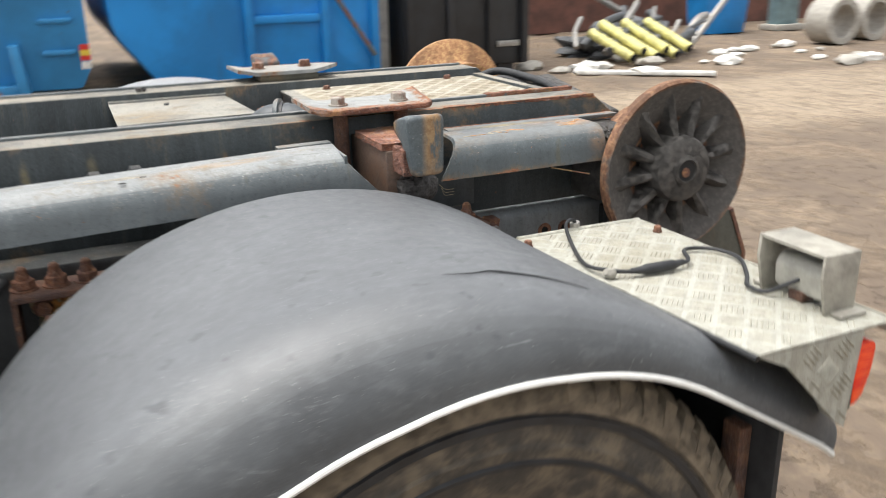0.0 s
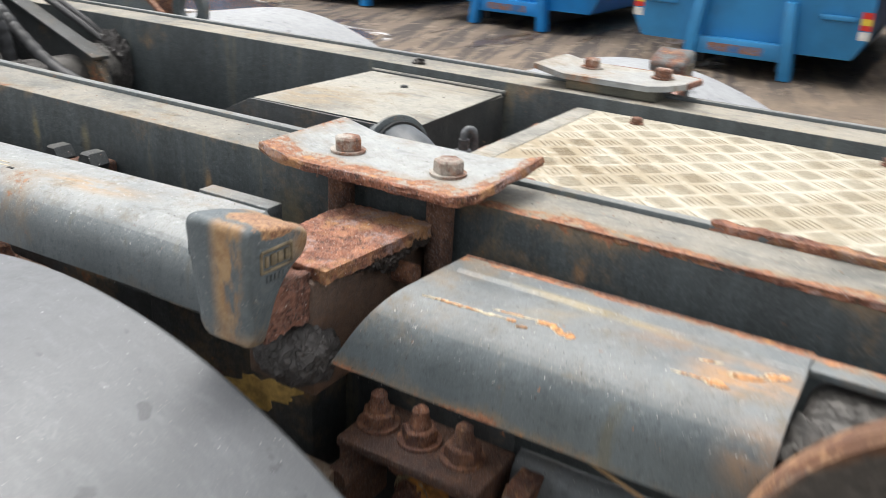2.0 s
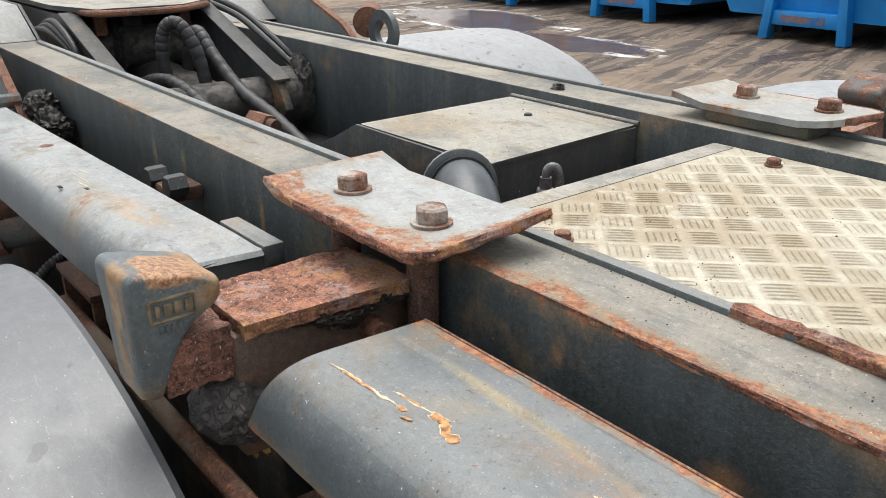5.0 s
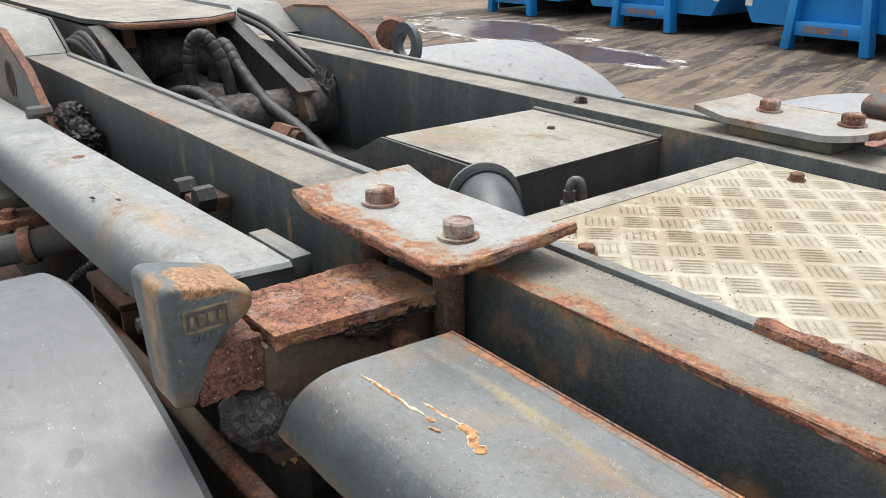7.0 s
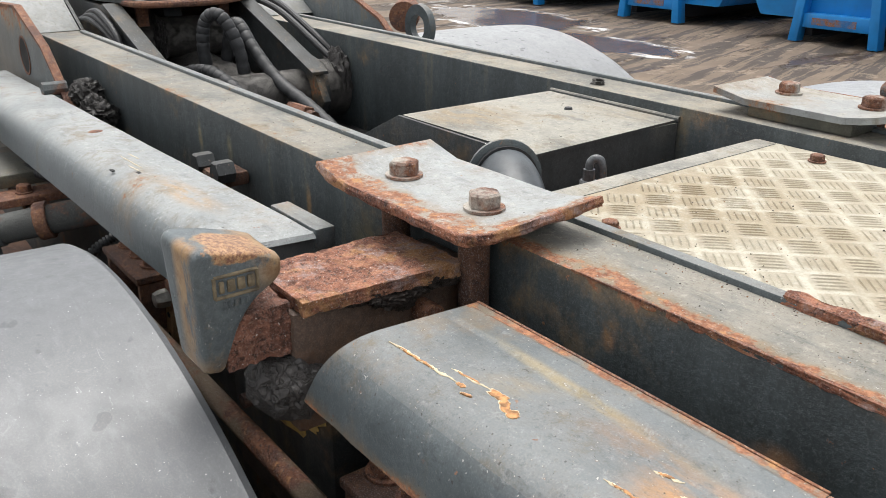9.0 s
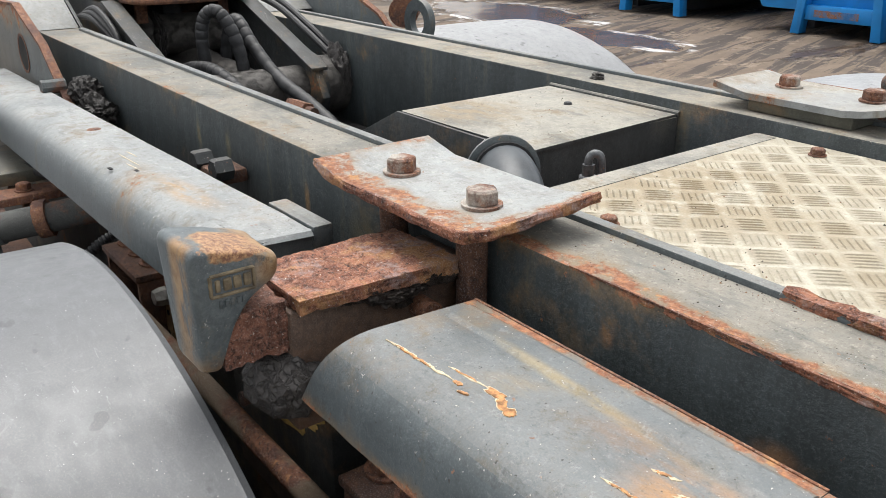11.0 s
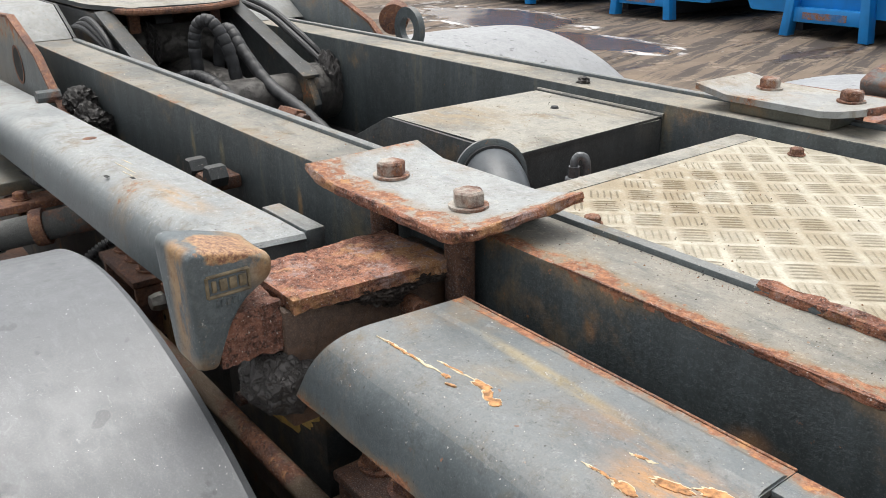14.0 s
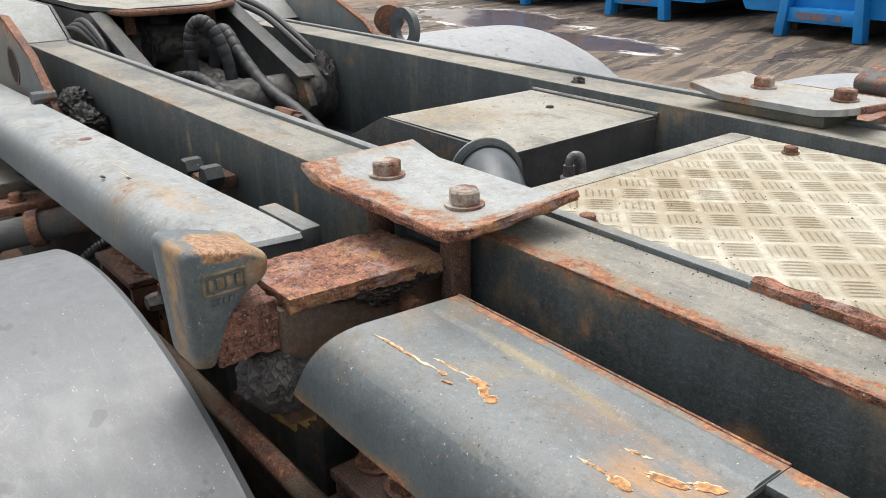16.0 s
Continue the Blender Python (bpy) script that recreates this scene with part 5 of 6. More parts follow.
def make_cable():
    c = thing("lamp_cable", 0.4, -0.6, 0.96, "black lamp cable with a moulded connector lying on the tread plate", "cable")
    z = 0.966
    path = smooth_path([(0.405, -0.318, 0.90), (0.392, -0.324, 0.972), (0.362, -0.338, 0.975), (0.318, -0.430, z), (0.281, -0.530, z), (0.292, -0.586, z + 0.006), (0.325, -0.602, z + 0.003), (0.36, -0.609, z + 0.003), (0.42, -0.611, z + 0.004), (0.450, -0.600, z + 0.004), (0.482, -0.550, z), (0.512, -0.549, z), (0.540, -0.578, z), (0.540, -0.630, z), (0.495, -0.695, z), (0.460, -0.735, z), (0.466, -0.768, z), (0.482, -0.795, 0.985), (0.5025, -0.812, 1.000)], 8)
    part("wire", sweep(path, 0.0036, 10), M_RUBBER, c)
    part("connector", sweep([(0.325, -0.602, z + 0.004), (0.345, -0.606, z + 0.004), (0.352, -0.607, z + 0.004), (0.405, -0.611, z + 0.005), (0.412, -0.611, z + 0.005), (0.432, -0.607, z + 0.005)], [0.005, 0.007, 0.0095, 0.0095, 0.007, 0.005], 14), M_RUBBER, c)
    part("gland", rod((0.398, -0.320, 0.935), (0.392, -0.3235, 0.972), 0.0105, 8), M_STEEL, c, "grey metal cable gland")
    part("clip", lump((0.290, -0.590, z + 0.002), (0.012, 0.012, 0.009), 0.2, 3, 2), M_LAMPCASE, c)
    c.location += BOX_SET


def make_marker():
    m = thing("side_marker_lamp", 0.51, -0.89, 0.78, "red tail marker lamp with dark base at the box corner", "tail lamp")
    part("base", box(0.4995, 0.512, -0.916, -0.836, 0.815, 0.928, 0.004), M_RUBBER, m)
    part("lens", prism(rounded([(0.5125, 0.820), (0.5125, 0.926), (0.550, 0.922), (0.546, 0.87), (0.530, 0.825)], [0, 0, 0.01, 0.02, 0.01]), "y", -0.914, -0.838, 0.002), M_RED, m, "red plastic lens")
    m.location += BOX_SET


M_TREADBAR2 = tread_alu("pale_tread_bar", (0.40, 0.385, 0.32), (0.26, 0.235, 0.17), 0.6)
M_LAMPCASE2 = plain("pale_lamp_housing", (0.36, 0.35, 0.31), 0.5, 0.2, 25)
M_GLASS = plain("lamp_glass", (0.5, 0.5, 0.5), 0.08, 0.05, 20, 0.0)
make_corner_box()
make_work_lamp()
make_cable()
make_marker()


# ---- frame below ----
def make_chassis(far):
    c = thing("chassis_side", 0.0, flip(-0.03, far), 0.7, "dark grey truck chassis beam with bolted brackets", "chassis beam", "chassis beams")
    part("upper_plate", side(box(0.255, 0.60, -0.072, -0.060, 0.955, 1.072, 0.002), far), M_RAIL, c)
    part("near_plate", side(box(0.10, 0.2835, -0.078, -0.0755, 0.9765, 1.072, 0.001), far), M_PLATEDARK, c, "smooth dark blue-grey plate")
    if not far:
        for i, (mx, w) in enumerate(((0.150, 0.016), (0.215, 0.018))):
            for q in range(3):
                arc = smooth_path([(mx - w + 0.004 * q, -0.0785, 1.030 - 0.008 * q), (mx - 0.2 * w, -0.0785, 1.018 - 0.007 * q), (mx + w, -0.0785, 1.016 - 0.006 * q)], 5)
                part("scratch", sweep(arc, 0.0005, 5), M_PRIMER, c, "pale arc-shaped scratch")
    # Web and sill are drawn extra deep, so bright ground below stays hidden.
    part("web", side(box(-2.9, 0.62, -0.066, -0.054, 0.42, 0.93, 0.002), far), M_DARK, c)
    part("top_flange", side(prism(rounded([(-0.085, 0.42), (-0.085, 0.948), (0.009, 0.948), (0.009, 0.42)], [0, 0.030, 0, 0]), "x", 0.285, 0.64), far), M_CHASSIS, c)
    part("sill", side(box(-2.9, 0.284, -0.075, 0.009, 0.42, 0.975, 0.01), far), M_DARK, c)
    for hx in (0.466, 0.521):
        # Flat near-black disc paints the dark of a bored hole.
        part("hole", side(lathe([(0.001, -0.0862), (0.0085, -0.0862), (0.0085, -0.08)], (hx, 0, 0.886), "y", 16), far), M_DEEPSHADE, c)
        part("stain", side(lathe([(0.001, -0.0856), (0.018, -0.0856), (0.018, -0.085)], (hx, 0, 0.886), "y", 16), far), M_RUST, c)
    return c


def make_bracket(x, far):
    """Bolted saddle bracket: a bored plate with three capped nuts on top."""
    b = thing("saddle_bracket", x + 0.055, flip(-0.1, far), 0.84, "rusty bolted saddle bracket with three capped nuts", "bracket", "saddle brackets")
    part("top_plate", side(box(x, x + 0.174, -0.164, -0.0755, 0.938, 0.950, 0.003), far), M_RUSTDARK, b)
    part("left_cheek", side(box(x, x + 0.010, -0.158, -0.0755, 0.83, 0.9375, 0.002), far), M_RUSTDARK, b)
    part("right_cheek", side(box(x + 0.162, x + 0.172, -0.160, -0.0755, 0.83, 0.9375, 0.002), far), M_RUSTDARK, b)
    for k in range(3):
        nx = x + 0.024 + 0.054 * k
        part("nut", side(hexnut(nx, -0.118, 0.9505, 0.034, 0.019, 0.3 * k), far), M_RUST, b)
        part("stud", side(lathe([(0.0130, 0.968), (0.0120, 0.976), (0.0098, 0.979), (0.0092, 0.989), (0.005, 0.993)], (nx, -0.118, 0), "z", 12), far), M_RUST, b)
    for k, (nx, nz) in enumerate(((x + 0.05, 0.915), (x + 0.130, 0.916), (x + 0.135, 0.872), (x + 0.06, 0.868))):
        part("face_bolt", side(lathe([(0.001, -0.122), (0.014, -0.120), (0.016, -0.106), (0.022, -0.104), (0.024, -0.0755)], (nx, 0, nz - 0.008), "y", 8), far), M_RUST, b)
        part("paint_ring", side(lathe([(0.021, -0.1055), (0.027, -0.102), (0.029, -0.0755), (0.022, -0.0755)], (nx + 0.004, 0, nz - 0.006), "y", 14, closed=True), far), M_OLDPAINT, b, "flaking cream paint round the bolt")
    part("strap", side(prism([(x + 0.187, 0.945), (x + 0.214, 0.945), (x + 0.184, 0.80), (x + 0.157, 0.80)], "y", -0.125, -0.0865, 0.002), far), M_STRAP, b, "tan rusty strap")
    part("strap_bolt", side(lathe([(0.001, -0.150), (0.012, -0.147), (0.015, -0.136), (0.015, -0.125)], (x + 0.196, 0, 0.918), "y", 6), far), M_STEEL, b)
    for hz in (0.884, 0.845):
        part("strap_hole", side(lathe([(0.001, -0.1256), (0.005, -0.1256), (0.005, -0.12)], (x + 0.194 - (0.914 - hz) * 0.20, 0, hz), "y", 10), far), M_HOLE2, b)
    part("grime", side(lump((x + 0.085, -0.095, 0.893), (0.036, 0.016, 0.026), 0.5, 3, 4, 4), far), M_BRIGHTRUST, b, "orange rust crust")
    return b


M_PLATEDARK = painted("dark_blue_plate_paint", (0.045, 0.056, 0.064), (0.10, 0.10, 0.10), 0.3, 0.70, 0.4, 1.3, relief=0.4)
M_CHASSIS = painted("chassis_paint", (0.145, 0.160, 0.170), (0.20, 0.20, 0.19), 0.3, 0.66, 0.45)
M_OLDPAINT = plain("old_cream_paint", (0.30, 0.25, 0.15), 0.7, 0.6, 80, 0.6)
M_BRIGHTRUST = plain("bright_orange_rust", (0.42, 0.19, 0.05), 0.85, 0.6, 70, 0.8)
M_STRAP = rusty("tan_rust", 0.0, (0.30, 0.19, 0.09))
# Near-black for shade: hole discs, pipe mouths, the sheet under the pivot.
M_DEEPSHADE = plain("deep_shade", (0.006, 0.006, 0.006), 0.9)
for far in (False, True):
    make_chassis(far)
    make_bracket(0.112, far)
    make_bracket(-0.672, far)


def make_underside():
    a = thing("cross_shaft", -0.9, -0.2, 0.9, "greasy cross tube with rusty flange under the side cover", "shaft")
    part("tube", rod((-0.86, -0.05, 0.955), (-0.98, -0.30, 0.91), 0.029, 24), M_TUBE, a)
    part("flange", rod((-0.925, -0.185, 0.931), (-0.935, -0.206, 0.927), 0.037, 12), M_RUST, a)
    part("union", rod((-0.962, -0.265, 0.916), (-0.985, -0.31, 0.908), 0.032, 12), M_RUSTPAINT, a)
    part("end_nut", rod((-0.986, -0.312, 0.908), (-1.02, -0.38, 0.896), 0.037, 8), M_RUST, a)
    r = thing("air_pipe", -0.1, -0.17, 0.88, "rusty long steel pipe below the side cover", "pipe")
    part("pipe", rod((-0.62, -0.174, 0.9), (0.118, -0.174, 0.9), 0.0135, 14), M_PIPERUST, r)
    part("elbow", rod((0.118, -0.174, 0.9), (0.118, -0.10, 0.9), 0.0155, 14), M_RUSTDARK, r)
    p = thing("axle_beam", -0.15, YC, 0.4, "dark greasy axle beam between the wheels", "axle", "axles")
    part("beam", rod((-0.15, -0.3, 0.5), (-0.15, 2 * YC + 0.3, 0.5), 0.07, 20), M_RUSTDARK, p)
    copy_thing(p, Matrix.Translation((-1.45, YC, 0.4)))
    for dx in (0.0, -1.3):
        # Unseen black sheet added inside the arch to keep it dark.
        w = thing("arch_dark_sheet", -0.15 + dx, -0.265, 0.1, "added black sheet darkening the inside of the wheel arch", "splash guard", "splash guards")
        part("sheet", prism(rounded([(-0.62 + dx, 0.12), (0.36 + dx, 0.12), (0.36 + dx, 0.55), (0.10 + dx, 0.84), (-0.40 + dx, 0.84), (-0.62 + dx, 0.6)], 0.05), "y", -0.272, -0.264), M_RUBBER, w)
        # Leaf packs are added unseen, to fill the dark gap over the axle.
        q = thing("leaf_spring", -0.15 + dx, -0.17, 0.55, "added dark rusty leaf spring pack filling the gap over the axle", "leaf spring", "leaf springs")
        for k in range(4):
            part("leaf", prism([(-0.62 + 0.08 * k + dx, 0.675 - 0.022 * k - 0.02), (-0.15 + dx, 0.635 - 0.022 * k), (0.32 - 0.08 * k + dx, 0.675 - 0.022 * k - 0.02), (0.32 - 0.08 * k + dx, 0.690 - 0.022 * k - 0.02), (-0.15 + dx, 0.654 - 0.022 * k), (-0.62 + 0.08 * k + dx, 0.690 - 0.022 * k - 0.02)], "y", -0.215, -0.125), M_RUSTDARK, q)
    # Unseen black sheet, added so the space below the springs reads dark.
    ut = part("under_shade_sheet", box(-2.8, 0.36, -0.262, -0.076, 0.44, 0.45, 0.002), M_RUBBER)
    tagged(ut, "added black sheet standing for the dark below the springs", "tray", kind="structure")
    flap = thing("mud_flap", 0.33, -0.65, 0.3, "black rubber mud flap with a rusty stay behind the wheel", "mud flap")
    part("flap", box(0.386, 0.398, -0.912, -0.29, 0.25, 0.825, 0.003), M_RUBBER, flap)
    part("stay", box(0.36, 0.3855, -0.86, -0.82, 0.45, 0.79, 0.003), M_RUSTDARK, flap)
    tw = part("twig", rod((0.405, -0.205, 1.071), (0.500, -0.212, 1.047), 0.0016, 6), M_STRAP)
    tagged(tw, "thin dry twig stuck under the cover", "twig")
    cl = part("dirt_clod", lump((-0.337, 0.674, 1.186), (0.013, 0.010, 0.008), 0.6, 2.5, 3, 7), M_GREASE)
    tagged(cl, "small dark clod on the rail", "clod")
    hs2 = thing("corrugated_hose", -1.0, -0.2, 0.95, "black corrugated cable hose under the side cover", "hose")
    path = smooth_path([(-1.45, -0.20, 0.90), (-1.25, -0.19, 0.965), (-1.08, -0.17, 0.985), (-0.95, -0.13, 0.98), (-0.86, -0.08, 0.97)], 24)
    part("hose", sweep(path, [0.011 if i % 2 else 0.0085 for i in range(len(path))], 10), M_RUBBER, hs2)
    path = smooth_path([(-0.74, -0.20, 0.80), (-0.72, -0.19, 0.90), (-0.70, -0.14, 0.95), (-0.68, -0.09, 0.96)], 20)
    part("hose", sweep(path, [0.010 if i % 2 else 0.0075 for i in range(len(path))], 10), M_RUBBER, hs2)
    cb = thing("cross_bar", -1.15, -0.2, 0.95, "grey cross bar on a rusty bolted plate under the side cover", "cross bar")
    part("bar", box(-1.30, -1.06, -0.245, -0.09, 0.965, 0.992, 0.004), M_CHASSIS2, cb)
    part("plate", box(-1.06, -0.99, -0.26, -0.09, 0.945, 0.962, 0.003), M_RUST, cb, "rusty plate")
    part("bolt", hexnut(-1.025, -0.205, 0.9625, 0.024, 0.016, 0.3), M_RUST, cb)
    st = thing("steel_stub", -1.08, -0.17, 0.90, "small grey steel fitting on the conduit", "fitting")
    part("stub", rod((-1.085, -0.172, 0.893), (-1.075, -0.172, 0.940), 0.009, 10), M_STEEL, st)
    part("strip", box(-1.36, -1.10, -0.182, -0.150, 0.868, 0.880, 0.002), M_RUST, st, "rusty strip")
    n = thing("pin_nuts", -0.46, -0.03, 1.05, "pair of dark hexagon nuts beside the rail", "nuts")
    for x, dz in ((-0.50, 0.0), (-0.425, 0.004)):
        part("nut", lathe([(0.001, -0.05), (0.016, -0.05), (0.018, -0.046), (0.018, -0.022), (0.001, -0.02)], (x, 0, 1.115 + dz), "y", 6), M_DARK, n)
    part("pin", box(-0.49, -0.43, -0.045, 0.009, 1.09, 1.112, 0.005), M_RUSTDARK, n)


M_TUBE = rusty("tube_rust", 0.0, (0.075, 0.078, 0.075))
M_PIPERUST = rusty("brown_pipe_rust", 0.0, (0.17, 0.125, 0.085))
make_underside()


def make_mount():
    m = thing("lock_mount", -0.07, -0.13, 0.78, "dark mounting plate with a yellow paint patch below the lock", "mounting plate")
    pl = part("plate", box(-0.20, 0.060, -0.140, -0.0755, 0.78, 1.018, 0.003), M_DARK, m)
    spot = blob(-0.025, 0.945, 0, 0.062, 0.020, 71, 14, rough=0.3)
    for v in spot.verts:
        v.co = Vector((v.co.x, -0.1405 - v.co.z, v.co.y))
    part("paint_patch", spot, M_OCHRE, pl, "worn yellow paint patch")
    part("stub", rod((-0.085, -0.141, 0.945), (-0.085, -0.178, 0.945), 0.009, 10), M_RUSTDARK, m)


M_OCHRE = plain("ochre_paint", (0.42, 0.28, 0.09), 0.6, 0.5, 45)
make_mount()


# ---- front: pivot with hydraulic cylinder ----
def make_lug(far):
    l = thing("pivot_lug", -1.3, flip(-0.065, far), 0.98, "rust-edged grey steel lug plate with a round hole", "lug", "pivot lugs")
    a, b = -0.072, -0.058
    outline = [(-1.95, 1.20), (-1.70, 1.262), (-1.49, 1.272), (-1.29, 1.203), (-1.137, 1.094), (-1.09, 0.98), (-1.95, 0.98)]
    part("plate", side(prism(outline, "y", a, b, 0.001), far), M_LUG, l)
    edge = [(-1.70, 1.2625), (-1.49, 1.2725), (-1.29, 1.2035), (-1.137, 1.0945), (-1.09, 0.99), (-1.095, 0.99), (-1.142, 1.090), (-1.293, 1.197), (-1.493, 1.266), (-1.70, 1.256)]
    part("edge", side(prism(edge, "y", a - 0.002, b + 0.002, 0), far), M_RUST, l, "rusty burnt edge")
    part("hole_edge", side(lathe([(0.040, a - 0.0015), (0.046, a - 0.002), (0.046, a - 0.0005), (0.040, a - 0.0005)], (-1.465, 0, 1.16), "y", 28, closed=True), far), M_RUST, l)
    # Near-black disc laid on the plate paints the open hole's dark.
    part("hole", side(lathe([(0.001, a - 0.001), (0.040, a - 0.001), (0.040, a)], (-1.465, 0, 1.16), "y", 28), far), M_DEEPSHADE, l)
    part("pin", side(rod((-1.185, a - 0.035, 1.128), (-1.185, b, 1.128), 0.015, 8), far), M_RUSTPAINT, l)
    for i, (bx, bz, r) in enumerate(((-1.11, 1.07, 0.045), (-1.15, 1.115, 0.03), (-1.08, 1.025, 0.05), (-1.06, 1.085, 0.026))):
        part("grease", side(lump((bx, -0.028, bz), (r, 0.034, r), 0.3, 4.5, 4, 5 + i), far), M_CAKEDARK, l, "caked black grease")
    return l


def make_hose_set(parent):
    hoses = (
        [(-1.36, 0.335, 1.05), (-1.36, 0.325, 1.16), (-1.35, 0.335, 1.225), (-1.32, 0.36, 1.235), (-1.29, 0.385, 1.17), (-1.28, 0.40, 1.06), (-1.25, 0.40, 0.98)],
        [(-1.45, 0.42, 1.08), (-1.42, 0.425, 1.18), (-1.37, 0.43, 1.205), (-1.30, 0.435, 1.15), (-1.20, 0.45, 1.08), (-1.05, 0.46, 1.035), (-0.88, 0.455, 0.985), (-0.78, 0.45, 0.94)],
        [(-1.50, 0.30, 1.06), (-1.36, 0.29, 1.10), (-1.28, 0.31, 1.105), (-1.20, 0.33, 1.075), (-1.12, 0.35, 1.02), (-1.08, 0.36, 0.94)],
        [(-1.52, 0.27, 1.03), (-1.40, 0.255, 1.075), (-1.30, 0.27, 1.075), (-1.2, 0.30, 1.03), (-1.12, 0.32, 0.96)],
    )
    for h in hoses:
        path = smooth_path(h, 18)
        part("hose", sweep(path, [0.0165 if i % 5 else 0.0146 for i in range(len(path))], 14), M_HOSE, parent, "black spiral-wrapped hydraulic hose")


def make_pivot():
    p = thing("lift_pivot", -1.6, YC, 0.95, "greasy black hydraulic pivot with cylinder and hoses below a dusty plate", "lift pivot")
    part("cross_tube", rod((-1.24, 0.113, 1.040), (-1.24, 0.641, 1.040), 0.058, 32), M_GREASE, p)
    part("end_collar", rod((-1.24, 0.570, 1.040), (-1.24, 0.640, 1.040), 0.076, 32), M_GREASE, p)
    part("collar_rim", rod((-1.24, 0.555, 1.040), (-1.24, 0.5695, 1.040), 0.088, 32), M_DARK, p)
    part("grease", lump((-1.22, 0.63, 1.07), (0.06, 0.03, 0.075), 0.28, 4, 4, 8), M_CAKE, p)
    part("upper_tube", rod((-1.66, 0.19, 1.150), (-1.60, 0.54, 1.150), 0.055, 28), M_GREASE, p)
    part("grease", lump((-1.62, 0.30, 1.15), (0.060, 0.02, 0.062), 0.25, 4, 4, 12), M_CAKE, p)
    for y0, y1 in ((0.165, 0.185), (0.530, 0.552)):
        part("arm", prism([(-2.3, 1.247), (-1.56, 1.247), (-1.16, 1.095), (-1.12, 1.03), (-1.18, 0.96), (-2.3, 1.0)], "y", y0, y1, 0.003), M_DARK, p)
        part("arm_flange", prism([(-1.58, 1.2475), (-1.15, 1.0945), (-1.15, 1.1025), (-1.58, 1.2555)], "y", y0 - 0.012, y1 + 0.012, 0.001), M_DARK, p)
    part("roof_plate", prism(rounded([(-2.6, 0.14), (-1.66, 0.16), (-1.48, 0.215), (-1.455, 0.43), (-1.56, 0.56), (-2.6, 0.58)], 0.02), "z", 1.256, 1.268, 0.003), M_INNER, p, "dusty rusted top plate")
    part("plate_edge", sweep(smooth_path([(-1.56, 0.20, 1.257), (-1.475, 0.225, 1.257), (-1.45, 0.32, 1.257), (-1.455, 0.42, 1.257), (-1.53, 0.53, 1.257)], 8), 0.009, 10), M_RUST, p, "rusty rolled edge")
    part("back_wall", box(-1.80, -1.79, 0.186, 0.529, 1.0, 1.2555), M_RUSTDARK, p)
    for y in (0.24, 0.47):
        part("web_post", box(-1.60, -1.58, y, y + 0.03, 1.19, 1.2555, 0.002), M_RUST, p)
    part("disc", rod((-1.70, 0.335, 1.19), (-1.70, 0.385, 1.19), 0.06, 28), M_DARK, p)
    part("cylinder_barrel", rod((-1.27, 0.40, 1.03), (-2.1, 0.40, 1.08), 0.065, 28), M_GREASE, p)
    part("side_cheek", prism([(-2.8, 1.262), (-1.80, 1.262), (-1.655, 1.183), (-2.8, 1.183)], "y", 0.113, 0.121), M_DARK, p)
    for k in range(3):
        path = smooth_path([(-1.75, 0.145 - 0.006 * k, 1.20), (-1.60, 0.142 - 0.006 * k, 1.235 - 0.012 * k), (-1.47, 0.145, 1.19 - 0.015 * k), (-1.42, 0.150, 1.12 - 0.01 * k), (-1.30, 0.20, 1.09 - 0.012 * k), (-1.20, 0.26, 1.05)], 8)
        part("cable", sweep(path, 0.008, 10), M_HOSE, p)
    path = smooth_path([(-1.60, 0.575, 1.25), (-1.45, 0.585, 1.225), (-1.32, 0.60, 1.17), (-1.24, 0.62, 1.12)], 8)
    part("cable", sweep(path, 0.009, 10), M_HOSE, p)
    part("cable", sweep([v + Vector((-0.03, 0.022, 0.012)) for v in path], 0.009, 10), M_HOSE, p)
    make_hose_set(p)
    part("coupling", rod((-1.02, 0.385, 1.045), (-0.965, 0.40, 1.04), 0.026, 6), M_RUST, p)
    part("coupling_end", rod((-0.964, 0.40, 1.04), (-0.945, 0.405, 1.038), 0.018, 12), M_RUSTDARK, p)
    # Added near-black sheet stands for the dark below the pivot.
    part("shade_sheet", box(-1.9, -0.56, 0.113, 0.641, 0.935, 0.945), M_DEEPSHADE, p)


def make_ramp(far):
    r = thing("ramp_plate", -2.2, flip(0.06, far), 1.183, "light grey steel ramp plate on the frame rail", "ramp plate", "ramp plates")
    part("wedge", side(prism([(-1.66, 1.1835), (-1.80, 1.262), (-2.9, 1.262), (-2.9, 1.1835)], "y", -0.056, 0.111, 0.002), far), M_RAMP, r)


def make_eye():
    e = thing("lashing_eye", -1.35, 0.95, 1.08, "rusty lashing eye bracket beside the far rail", "lashing eye")
    part("ring", lathe([(0.034, 0.925), (0.062, 0.925), (0.062, 0.945), (0.034, 0.945)], (-1.265, 0, 1.172), "y", 28, closed=True), M_COVER, e)
    part("tube", rod((-1.352, 0.940, 1.190), (-1.45, 1.02, 1.190), 0.044, 24), M_RUST, e)
    part("stem", box(-1.42, -1.21, 0.90, 0.924, 1.02, 1.125, 0.004), M_RUSTPAINT, e)
    part("foot", box(-1.5, -1.15, 0.70, 1.0, 1.005, 1.02, 0.003), M_RUSTDARK, e)


M_RAMP = painted("ramp_paint", (0.20, 0.215, 0.22), (0.30, 0.28, 0.24), 0.4, 0.66, 0.45)
for far in (False, True):
    make_lug(far)
    make_ramp(far)
make_pivot()
make_eye()


